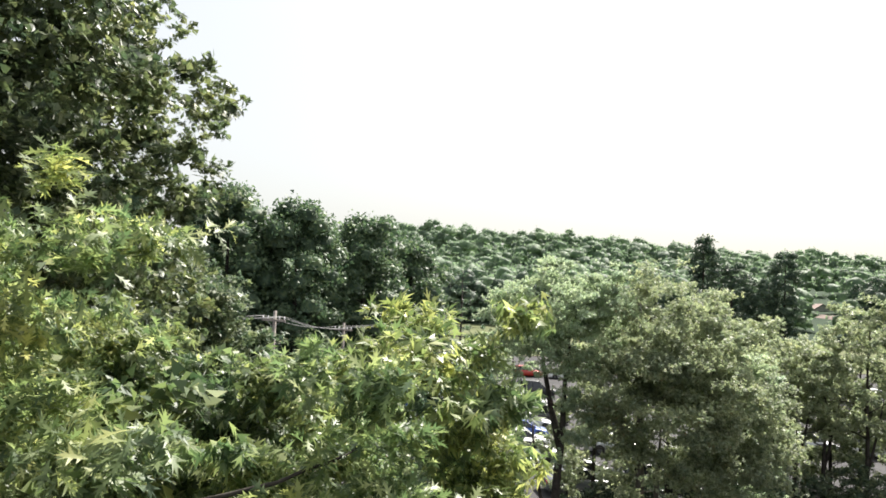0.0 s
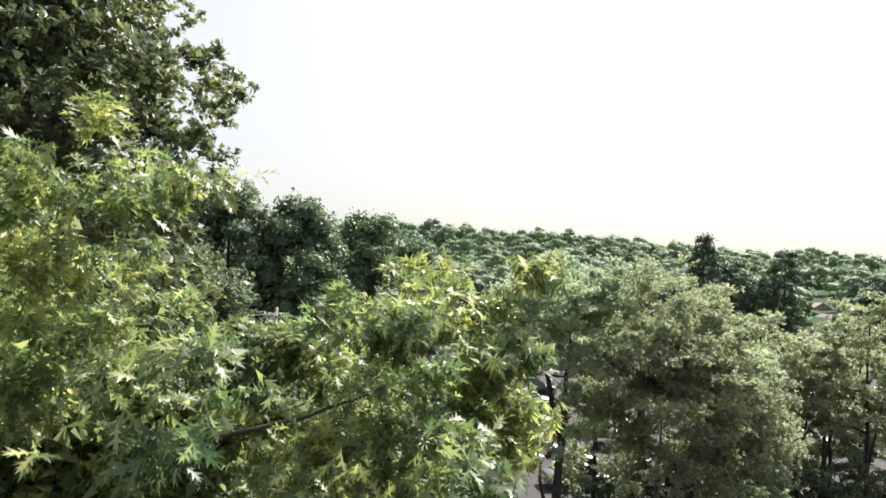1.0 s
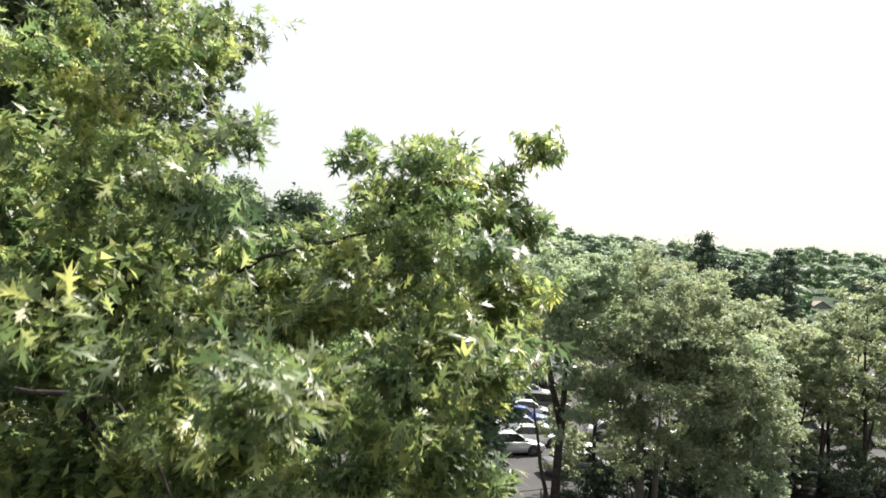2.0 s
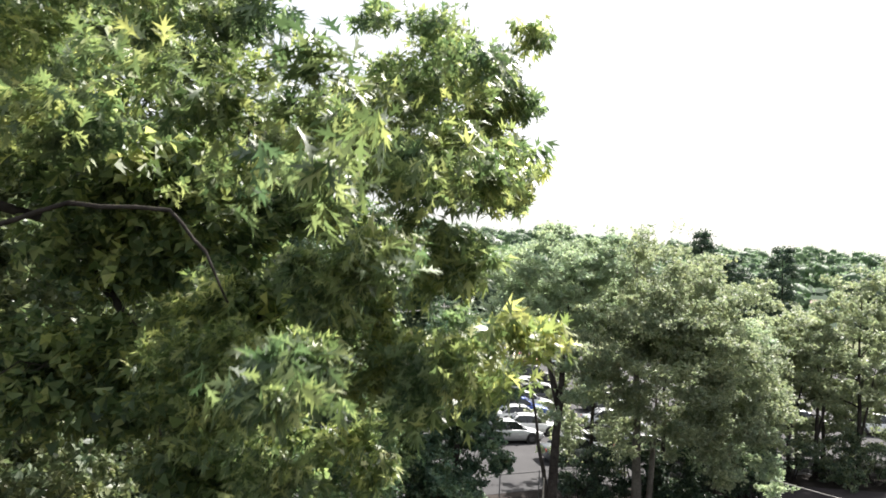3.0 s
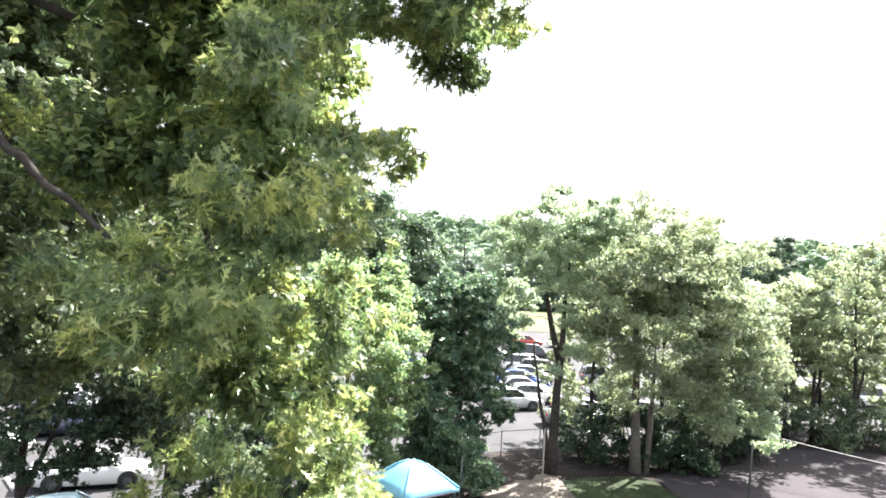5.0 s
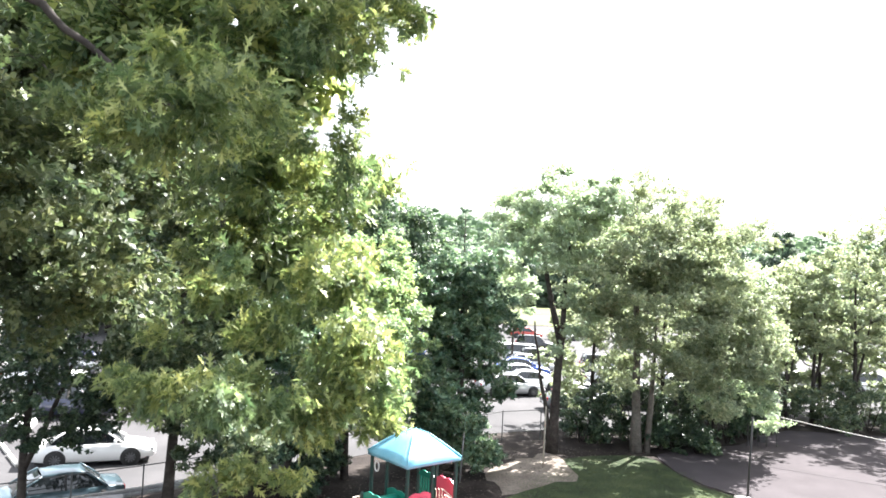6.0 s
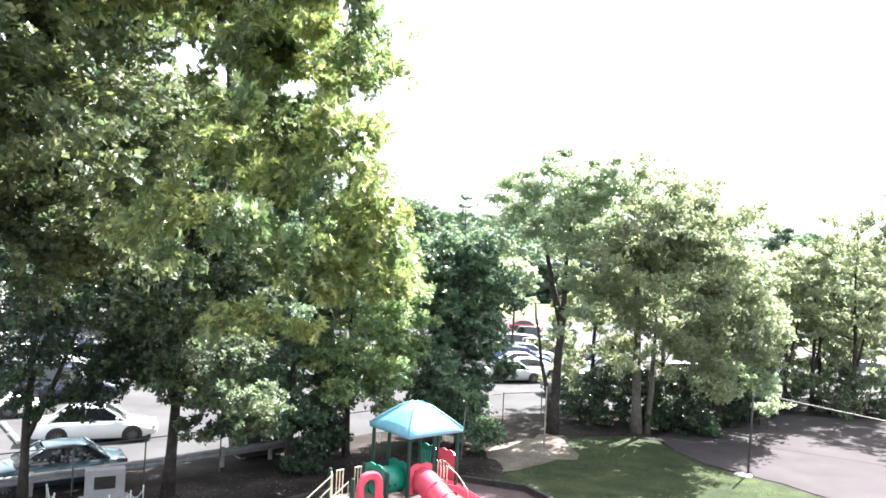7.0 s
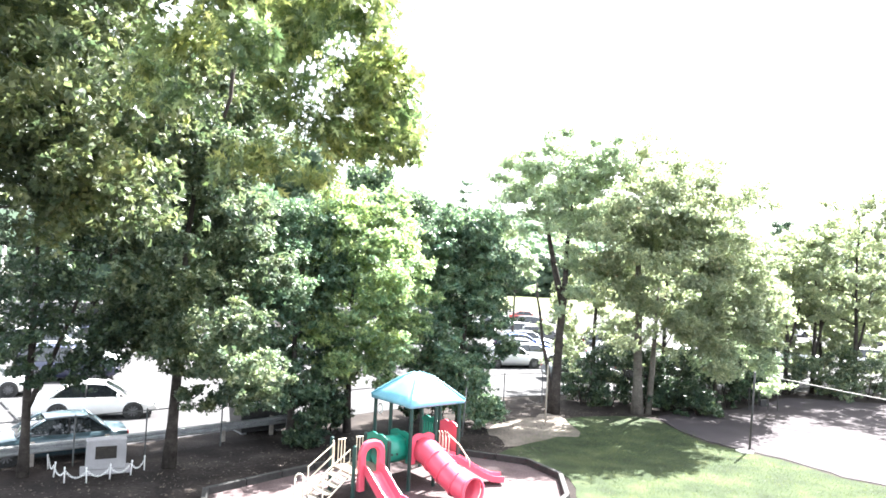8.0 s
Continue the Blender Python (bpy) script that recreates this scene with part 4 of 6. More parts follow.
edge = []
for i in range(64):
    x = -110 + i * 4.6
    edge.append((x + rnd.uniform(-2, 2), 224 - 0.1 * x + rnd.uniform(0, 7), rnd.uniform(13, 18), rnd.uniform(4.5, 6)))
edge = [q for q in edge if not 81 < q[0] < 101]  # a gap before the house
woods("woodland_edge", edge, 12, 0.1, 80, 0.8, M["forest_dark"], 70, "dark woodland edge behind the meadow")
hill = []
for j in range(9):
    for i in range(44):
        x = -130 + i * 7.5 + rnd.uniform(-3, 3) + j * 1.5
        y = 240 - 0.1 * x + j * (14 + j * 2.0) + rnd.uniform(-6, 6)
        hill.append((x * (1 + j * 0.06), y, rnd.uniform(11, 19), rnd.uniform(4.0, 8.5)))
hill = [q for q in hill if q[1] > 300 or abs(q[0] / q[1] - 0.42) > 0.034]
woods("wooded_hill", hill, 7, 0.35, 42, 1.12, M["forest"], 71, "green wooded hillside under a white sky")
for i, (x, y, h, r) in enumerate([(78.6, 209, 25, 5), (52.4, 196, 27.5, 4), (62, 203, 21, 7), (113, 236, 18, 6), (111, 218, 20, 6), (122, 218, 20, 8), (70, 206, 17, 7)]):
    c = crown_clumps(random.Random(289 + i), (x, y), r, 2.0, h, 40, 1.6)
    tree("far_tree", "tall dark tree standing out of the far woods", (x, y), h - 2, 0.5, c, 5000, 0.7, "chip", M["forest_dark"], 80 + i, group="far tall trees", near=False, lay=True)


def shrub(x, y, r, h, mat, seed, label, count=5000):
    """A bush: short stems and a low uneven crown down to the ground."""
    q = random.Random(seed)
    root = tagged(new("shrub"), label, "shrub", "undergrowth along the fence")
    root.location = (x, y, 0)
    for k in range(4):
        bm = bmesh.new()
        a = k * 1.7 + q.random()
        tube(bm, [(0.05 * k, 0, -0.05), (math.cos(a) * r * 0.3, math.sin(a) * r * 0.3, h * 0.4), (math.cos(a) * r * 0.55, math.sin(a) * r * 0.55, h * 0.75)], [0.03, 0.02, 0.008], 5)
        part("stem", bm, M["bark"], root, smooth=True)
    cl = []
    for i in range(10):
        a, d = i * 2.4, r * 0.65 * math.sqrt(q.random())
        s = r * q.uniform(0.35, 0.55)
        cl.append((math.cos(a) * d, math.sin(a) * d, min(h - s * 0.7, s * 0.6 + h * 0.85 * q.random()), s, s, s * 0.8))
    foliage("leafage", cl, count * 2, 0.145, "chip", mat, root, seed, 8, 0.35)
    return root


for i, (x, y, r, h) in enumerate([(4.0, 35.0, 1.6, 2.5), (5.4, 35.2, 1.7, 3.0), (6.9, 35.4, 1.7, 3.2), (8.4, 35.6, 1.8, 3.3), (10.0, 36.2, 1.8, 3.2), (11.6, 36.9, 1.7, 3.2), (13.0, 38.4, 1.8, 3.0), (9.4, 34.2, 1.2, 1.7), (7.8, 34.6, 1.2, 1.6),
                                  (-6.5, 23.3, 0.8, 1.5), (-7.2, 24.9, 1.0, 1.9), (-6.4, 25.7, 1.0, 1.8), (-3.6, 28.8, 1.0, 1.6), (-2.6, 30.2, 1.2, 2.0)]):
    shrub(x, y, r, h, M["dusky"], 120 + i, "dark green bush growing along the fence", 2900)
for i, (x, y, r, h) in enumerate([(15.0, 42.3, 1.9, 2.9), (17.0, 42.9, 1.9, 3.1), (19.2, 42.6, 1.9, 3.0), (21.4, 42.8, 2.0, 3.2), (23.6, 42.9, 2.0, 3.0), (25.8, 43.1, 2.0, 3.2), (28.0, 43.2, 2.0, 3.0), (30.4, 43.6, 2.0, 3.0), (14.0, 40.4, 1.6, 2.8)]):
    shrub(x, y, r, h, M["oak_mid"], 140 + i, "leafy dark bush at the far edge of the court", 2600)

# ---- play tower on the wood chips; its sides stand at 45 degrees ----
TOWER = (-2.4, 20.7)
PZ = 0.035


def ring_arc(r, a0, a1, n):
    return [(r * math.cos(a0 + (a1 - a0) * i / n), r * math.sin(a0 + (a1 - a0) * i / n)) for i in range(n + 1)]


def shell_tube(bm, path, r_out, r_in, sides=20):
    """An open tube with a wall, along a path."""
    path = [Vector(p) for p in path]
    rings = []
    for i, p in enumerate(path):
        d = (path[min(i + 1, len(path) - 1)] - path[max(i - 1, 0)]).normalized()
        u = d.cross(Vector((0, 0, 1))).normalized()
        v = u.cross(d)
        rings.append([[bm.verts.new(p + (u * math.cos(k * math.tau / sides) + v * math.sin(k * math.tau / sides)) * r) for k in range(sides)] for r in (r_out, r_in)])
    for a, b in zip(rings, rings[1:]):
        for k in range(sides):
            n = (k + 1) % sides
            bm.faces.new((a[0][k], a[0][n], b[0][n], b[0][k]))
            bm.faces.new((a[1][n], a[1][k], b[1][k], b[1][n]))
    for e in (rings[0], rings[-1]):
        for k in range(sides):
            n = (k + 1) % sides
            bm.faces.new((e[0][k], e[1][k], e[1][n], e[0][n]))
    bmesh.ops.recalc_face_normals(bm, faces=bm.faces)


def trough(bm, path, half, wall, thick=0.03):
    """An open slide: a bed with raised sides along a path."""
    path = [Vector(p) for p in path]
    prof = [(-half - thick, wall), (-half - thick, -thick), (half + thick, -thick), (half + thick, wall), (half, wall), (half * 0.92, 0.03), (half * 0.7, 0), (-half * 0.7, 0), (-half * 0.92, 0.03), (-half, wall)]
    rings = []
    for i, p in enumerate(path):
        d = (path[min(i + 1, len(path) - 1)] - path[max(i - 1, 0)]).normalized()
        u = d.cross(Vector((0, 0, 1))).normalized()
        v = u.cross(d)
        rings.append([bm.verts.new(p + u * a + v * b) for a, b in prof])
    n = len(prof)
    for a, b in zip(rings, rings[1:]):
        for k in range(n):
            bm.faces.new((a[k], a[(k + 1) % n], b[(k + 1) % n], b[k]))
    bm.faces.new(rings[0])
    bm.faces.new(rings[-1][::-1])
    bmesh.ops.recalc_face_normals(bm, faces=bm.faces)


def scalloped(bm, w, z0, z1, thick, bumps=2, hole=None):
    """An upright panel in the xz plane with a wavy top."""
    n = 16
    top = [(-w / 2 + w * i / n, z1 + 0.05 * abs(math.sin(i / n * math.pi * bumps)) + 0.07 * math.sin(i / n * math.pi)) for i in range(n + 1)]
    front = [bm.verts.new((x, -thick / 2, z)) for x, z in top]
    back = [bm.verts.new((x, thick / 2, z)) for x, z in top]
    f0 = [bm.verts.new((x, -thick / 2, z0)) for x, _ in top]
    b0 = [bm.verts.new((x, thick / 2, z0)) for x, _ in top]
    for i in range(n):
        x = (top[i][0] + top[i + 1][0]) / 2
        if hole and abs(x) < hole[0]:
            zz = hole[1]
            fl, fr = bm.verts.new((top[i][0], -thick / 2, zz)), bm.verts.new((top[i + 1][0], -thick / 2, zz))
            bl, br = bm.verts.new((top[i][0], thick / 2, zz)), bm.verts.new((top[i + 1][0], thick / 2, zz))
            bm.faces.new((fl, fr, front[i + 1], front[i]))
            bm.faces.new((br, bl, back[i], back[i + 1]))
            bm.faces.new((fl, bl, br, fr))
        else:
            bm.faces.new((f0[i], f0[i + 1], front[i + 1], front[i]))
            bm.faces.new((b0[i + 1], b0[i], back[i], back[i + 1]))
            bm.faces.new((f0[i + 1], f0[i], b0[i], b0[i + 1]))
        bm.faces.new((front[i], front[i + 1], back[i + 1], back[i]))
    bm.faces.new((f0[0], front[0], back[0], b0[0]))
    bm.faces.new((front[n], f0[n], b0[n], back[n]))
    bmesh.ops.remove_doubles(bm, verts=bm.verts, dist=0.0005)


def arch(bm, outer, inner, z0, spring, depth):
    """A thick moulded hood: two legs joined by a round arch with a slightly waved top and soft edges."""
    def line(half, lift, wave):
        legs = [(-half, z0 + (spring - z0) * k / 4) for k in range(4)]
        bow = [(-half * math.cos(k / 16 * math.pi), spring + (half + lift) * math.sin(k / 16 * math.pi) * (1 - wave * math.cos(k / 16 * math.pi * 4))) for k in range(17)]
        return legs + bow + [(-x, z) for x, z in legs[::-1]]
    rows = [(line(outer, 0.02, 0.04), depth / 2), (line(outer, 0.02, 0.04), -depth * 0.3), (line(outer - 0.035, 0.02, 0.04), -depth / 2),
            (line(inner + 0.03, 0, 0), -depth / 2), (line(inner, 0, 0), -depth * 0.3), (line(inner, 0, 0), depth / 2)]
    vs = [[bm.verts.new((x, y, z)) for x, z in pts] for pts, y in rows]
    for a, b in zip(vs, vs[1:] + vs[:1]):
        for k in range(len(a) - 1):
            bm.faces.new((a[k], a[k + 1], b[k + 1], b[k]))
    bm.faces.new([r[0] for r in vs])
    bm.faces.new([r[-1] for r in vs][::-1])
    bmesh.ops.recalc_face_normals(bm, faces=bm.faces)


def moved(bm, m):
    bmesh.ops.transform(bm, matrix=m, verts=bm.verts)
    return bm


def play_tower():
    root = tagged(new("play_tower"), "play tower with light blue roof, red slides, green tunnel", "play structure")
    root.matrix_world = pose(*TOWER, PZ, 0, 0, 45)

    def post(u, v, h, r=0.055, mat="green_steel"):
        bm = bmesh.new()
        tube(bm, [(u, v, -0.05), (u, v, h), (u, v, h + 0.03)], [r, r, r * 0.5], 12)
        return part("post", bm, M[mat], root, smooth=False)

    for u, v in ((-.9, -.9), (.9, -.9), (-.9, .9), (.9, .9)):
        post(u, v, 2.42)
    post(0.0, -.9, 2.3)
    post(-.9, 0.1, 2.3)
    post(.9, 0, 2.3)
    # roof: four curved faces rising to a blunt top, and a rim
    bm = bmesh.new()
    levels = [(1.0, 2.33), (1.01, 2.44), (0.83, 2.605), (0.59, 2.82), (0.32, 3.045), (0.08, 3.17)]
    rows = []
    for s, z in levels:
        row = []
        for k in range(4):
            a, b = [(-1, -1), (1, -1), (1, 1), (-1, 1)][k], [(-1, -1), (1, -1), (1, 1), (-1, 1)][(k + 1) % 4]
            for i in range(6):
                f = i / 6
                bow = 1 - 0.025 * math.sin(f * math.pi)
                row.append(bm.verts.new(((a[0] + (b[0] - a[0]) * f) * s * bow, (a[1] + (b[1] - a[1]) * f) * s * bow, z + (0.03 * math.sin(f * math.pi) if 0.2 < s < 1.0 else 0))))
        rows.append(row)
    for r0, r1 in zip(rows, rows[1:]):
        for k in range(24):
            bm.faces.new((r0[k], r0[(k + 1) % 24], r1[(k + 1) % 24], r1[k]))
    bm.faces.new(rows[-1])
    roof = part("roof", bm, M["roof_plastic"], root, "light blue curved pyramid roof", True)
    roof.modifiers.new("wall", "SOLIDIFY").thickness = 0.03
    for k in range(4):  # raised hips
        sx, sy = [(-1, -1), (1, -1), (1, 1), (-1, 1)][k]
        bm = bmesh.new()
        tube(bm, [(sx * s, sy * s, z + 0.012) for s, z in levels[1:]], [0.03, 0.03, 0.03, 0.03, 0.02], 6)
        part("hip", bm, M["roof_plastic"], roof, smooth=True)
    # decks
    for name, lo, hi in (("deck", (-.86, -.86, .69), (.86, .86, .75)), ("deck", (-2.8, -.97, .69), (-1.7, .13, .75))):
        bm = bmesh.new()
        box(bm, lo, hi, 0.012)
        part(name, bm, M["deck"], root)
    for u, v in ((-1.7, -1.0), (-2.82, -1.0), (-2.82, .16), (-1.7, .16)):
        post(u, v, 1.5)
    # tunnel between the decks
    bm = bmesh.new()
    shell_tube(bm, [(-0.88, -0.42, 1.12), (-1.3, -0.42, 1.12), (-1.7, -0.42, 1.12)], 0.38, 0.355, 24)
    tunnel = part("tunnel", bm, M["green_plastic"], root, "teal green plastic crawl tunnel", True)
    for u in (-0.9, -1.7):
        bm = bmesh.new()
        scalloped(bm, 0.98, 0.74, 1.52, 0.04, 2, (0.3, 1.44))
        moved(bm, pose(u, -0.42, 0, 0, 0, 90))
        part("tunnel_panel", bm, M["green_plastic"], root)
    bm = bmesh.new()
    for a in (-0.5, 0.1):
        tube(bm, [(-1.3 + a * 0.3, -0.79, 1.06), (-1.3 + a * 0.3, -0.812, 1.06)], [0.035, 0.035], 10)
    part("peephole", bm, M["dark_trim"], tunnel)
    # tube slide
    path = [(-0.42, -0.9, 1.1), (-0.42, -1.15, 1.08), (-0.4, -1.45, 0.94), (-0.34, -1.85, 0.7), (-0.26, -2.25, 0.48), (-0.18, -2.55, 0.38), (-0.14, -2.75, 0.36)]
    bm = bmesh.new()
    scalloped(bm, 0.86, 0.74, 1.48, 0.05, 2, (0.28, 1.4))
    moved(bm, pose(-0.44, -0.9, 0))
    part("slide_panel", bm, M["red_plastic"], root)
    bm = bmesh.new()
    shell_tube(bm, path, 0.37, 0.345, 24)
    tube_slide = part("tube_slide", bm, M["red_plastic"], root, "red plastic tube slide", True)
    for i in (2, 3, 4):
        bm = bmesh.new()
        d = (Vector(path[i + 1]) - Vector(path[i])).normalized()
        p = Vector(path[i])
        shell_tube(bm, [p - d * 0.03, p + d * 0.03], 0.395, 0.37, 24)
        part("flange", bm, M["red_plastic"], tube_slide, smooth=True)
    bm = bmesh.new()
    shell_tube(bm, [Vector(path[-1]) - Vector((0, -0.01, 0)), Vector(path[-1]) - Vector((0, 0.05, 0))], 0.4, 0.34, 24)
    part("rim", bm, M["red_plastic"], tube_slide, smooth=True)
    bm = bmesh.new()
    tube(bm, [(-0.2, -2.45, -0.05), (-0.2, -2.45, 0.1)], [0.05, 0.05], 8)
    part("slide_foot", bm, M["green_steel"], tube_slide)
    # open slide with a hood
    bm = bmesh.new()
    arch(bm, 0.41, 0.215, 0.3, 1.2, 0.13)
    moved(bm, pose(-2.26, -1.0, 0))
    part("slide_hood", bm, M["red_plastic"], root)
    bm = bmesh.new()
    trough(bm, [(-2.26, -1.0, 0.76), (-2.26, -1.15, 0.74), (-2.26, -1.4, 0.56), (-2.24, -1.7, 0.32), (-2.22, -1.95, 0.16), (-2.2, -2.25, 0.12)], 0.25, 0.24)
    part("slide", bm, M["red_plastic"], root, smooth=False)
    # side slide with handrails, low and to the other side
    a = Vector((0.5, -0.9, 0))
    d = Vector((1.0, -0.58, 0)).normalized()
    bm = bmesh.new()
    trough(bm, [a + Vector((0, 0, .76)), a + d * 0.25 + Vector((0, 0, .72)), a + d * 0.6 + Vector((0, 0, .5)), a + d * 1.0 + Vector((0, 0, .27)), a + d * 1.35 + Vector((0, 0, .13)), a + d * 1.7 + Vector((0, 0, .11))], 0.22, 0.15)
    part("slide", bm, M["red_plastic"], root)
    side = Vector((-d.y, d.x, 0))
    for s in (-1, 1):
        for j in range(3):
            p = a + side * s * 0.3 - d * (0.02 + 0.09 * j)
            bm = bmesh.new()
            tube(bm, [p + Vector((0, 0, 0.72)), p + Vector((0, 0, 1.42)), p - d * 0.04 + Vector((0, 0, 1.47))], [0.016] * 3, 6)
            part("handrail", bm, M["cream_steel"], root, smooth=True)
        p = a + side * s * 0.26
        bm = bmesh.new()
        tube(bm, [p + Vector((0, 0, 1.45)), p + d * 0.3 + Vector((0, 0, 1.2)), p + d * 0.62 + Vector((0, 0, 0.75)), p + d * 0.64 + Vector((0, 0, 0.55))], [0.016] * 4, 6)
        part("handrail", bm, M["cream_steel"], root, smooth=True)
    # barrier panels round the roofed deck
    bm = bmesh.new()
    scalloped(bm, 0.82, 1.5, 1.58, 0.04, 2)
    moved(bm, pose(0.9, 0.44, 0, 0, 0, 90))
    barrier = part("barrier", bm, M["green_plastic"], root, "teal green slatted panel")
    for i in range(6):
        bm = bmesh.new()
        box(bm, (0.88, 0.1 + 0.125 * i, 0.82), (0.92, 0.16 + 0.125 * i, 1.52), 0.008)
        part("slat", bm, M["green_plastic"], barrier)
    bm = bmesh.new()
    box(bm, (0.88, 0.05, 0.76), (0.92, 0.84, 0.84), 0.01)
    part("rail", bm, M["green_plastic"], barrier)
    bm = bmesh.new()
    scalloped(bm, 0.82, 0.78, 1.62, 0.04, 2)
    moved(bm, pose(0.9, -0.44, 0, 0, 0, 90))
    part("barrier", bm, M["red_plastic"], root, "red panel with a wavy top")
    # white ring toy under the eaves
    bm = bmesh.new()
    tube(bm, [(-0.92, 0.62 + 0.11 * math.cos(k / 16 * math.tau), 2.05 + 0.15 * math.sin(k / 16 * math.tau)) for k in range(17)], [0.02] * 17, 6, False)
    part("ring_toy", bm, M["white_paint"], root, "white plastic ring", True)
    # stairs with cream rails
    stair = new("stair")
    stair.parent = root
    for i in range(4):
        bm = bmesh.new()
        z = 0.62 - i * 0.16
        box(bm, (-3.06 - i * 0.22, -0.78, z - 0.04), (-2.82 - i * 0.22, -0.06, z), 0.01)
        part("tread", bm, M["tread"], stair)
    for s in (-1, 1):
        y = -0.42 + s * 0.4
        for pts in ([(-2.84, y, 0.75), (-2.84, y, 1.38), (-3.62, y, 0.85), (-3.62, y, -0.03)], [(-2.84, y, 1.08), (-3.62, y, 0.5)], [(-2.84, y, 0.7), (-3.62, y, 0.06)]):
            bm = bmesh.new()
            tube(bm, pts, [0.019] * len(pts), 8)
            part("stair_rail", bm, M["cream_steel"], stair, smooth=False)
    # cream bar guards of the small deck
    for u, v, du, dv in ((-2.6, .16, .1, 0), (-2.0, .16, .1, 0), (-2.82, .06, 0, 0.03)):
        for j in range(3):
            bm = bmesh.new()
            tube(bm, [(u + du * j, v + dv * j, 0.74), (u + du * j, v + dv * j, 1.42)], [0.017, 0.017], 6)
            part("guard_bar", bm, M["cream_steel"], root)
        bm = bmesh.new()
        tube(bm, [(u - 0.02, v, 1.42), (u + du * 2 + 0.02, v + dv * 2, 1.42)], [0.019, 0.019], 6)
        part("guard_bar", bm, M["cream_steel"], root)
    return root


play_tower()


def hoop(x, y, rz):
    bm = bmesh.new()
    pts = [(-0.11, 0, -0.06), (-0.11, 0, 0.72)] + [(-a, 0, 0.72 + b) for a, b in ring_arc(0.11, 0, math.pi, 8)] + [(0.11, 0, -0.06)]
    tube(bm, pts, [0.02] * len(pts), 8)
    ob = part("climbing_hoop", bm, M["cream_steel"], None, smooth=True)
    ob.matrix_world = pose(x, y, PZ, 0, 0, rz)
    return tagged(ob, "cream steel hoop standing in the wood chips", "hoop", "hoops by the stairs")


hoop(-5.0, 17.5, 30)


def pad_border():
    root = tagged(new("play_border"), "black plastic border timbers round the wood chips", "border")
    q = random.Random(4)
    n = len(PAD)
    for i in range(n):
        a, b = Vector((*PAD[i], 0)), Vector((*PAD[(i + 1) % n], 0))
        count = max(1, round((b - a).length / 1.25))
        for k in range(count):
            p0, p1 = a.lerp(b, k / count), a.lerp(b, (k + 1) / count)
            d = p1 - p0
            bm = bmesh.new()
            box(bm, (0.015, -0.075, -0.06), (d.length - 0.015, 0.075, 0.24), 0.02)
            ob = part("timber", bm, M["border"], root)
            ob.matrix_world = pose(p0.x, p0.y, q.uniform(-0.015, 0.01), 0, 0, math.degrees(math.atan2(d.y, d.x)) + q.uniform(-0.6, 0.6))


pad_border()


# ---- poles, rope, monument ----
def stake(name, x, y, h, r, mat, label, lean=(0, 0)):
    bm = bmesh.new()
    tube(bm, [(0, 0, -0.2), (lean[0] * 0.5, lean[1] * 0.5, h * 0.5), (lean[0], lean[1], h), (lean[0], lean[1], h + 0.02)], [r, r, r * 0.9, r * 0.4], 10)
    ob = part(name, bm, mat, None, smooth=True)
    ob.location = (x, y, 0)
    return tagged(ob, label, "pole")


stake("net_pole", 9.6, 27.5, 3.0, 0.042, M["pole_black"], "black steel net pole at the corner of the court", (0.12, 0))
stake("wooden_stake", 2.0, 30.0, 2.5, 0.035, M["pale_wood"], "thin pale wooden stake in trodden soil", (0.03, 0))
stake("thin_pole", -1.35, 26.7, 2.6, 0.03, M["zinc"], "thin grey pole leaning behind the play tower", (0.14, 0))
bm = bmesh.new()
tube(bm, [(0, 0, -0.1), (0, 0, 0.05), (0, 0, 0.07)], [0.34, 0.32, 0.25], 14)
foot = part("pole_footing", bm, M["concrete"], None)
foot.location = (9.35, 27.25, 0)
tagged(foot, "pale concrete footing beside the net pole", "footing")


def hung(bm, a, b, sag, r, n=14):
    a, b = Vector(a), Vector(b)
    tube(bm, [a.lerp(b, i / n) - Vector((0, 0, 4 * sag * (i / n) * (1 - i / n))) for i in range(n + 1)], [r] * (n + 1), 6)


bm = bmesh.new()
hung(bm, (12.1, 34.5, 2.15), (24.0, 27.4, 1.1), 0.1, 0.022)
tagged(part("rope", bm, M["rope"], None, smooth=True), "pale grey rope strung slack across the court", "rope")
stake("net_pole", 24.0, 27.4, 1.25, 0.045, M["pole_black"], "short black steel pole that holds the rope")


def mesh_gate():
    root = tagged(new("gate_panel"), "rusty steel mesh gate panels standing at the court", "gate")
    root.matrix_world = pose(12.6, 36.6, 0.02, 0, 0, 8)
    for i, h in enumerate((1.25, 1.2, 1.15, 1.2)):
        bm = bmesh.new()
        tube(bm, [(0.5 * i, 0, -0.1), (0.5 * i, 0, h)], [0.03, 0.03], 8)
        part("gate_post", bm, M["pole_black"], root)
    for i, z in ((0, 1.1), (1, 0.55), (2, 1.1)):
        bm = bmesh.new()
        tube(bm, [(0.5 * i, 0, z), (0.5 * i + 0.5, 0, z)], [0.02, 0.02], 8)
        part("gate_rail", bm, M["pole_black"], root)
    bm = bmesh.new()
    box(bm, (0.58, -0.06, 0.2), (0.9, 0.1, 0.55), 0.015)
    part("gate_box", bm, M["dark_trim"], root)


mesh_gate()


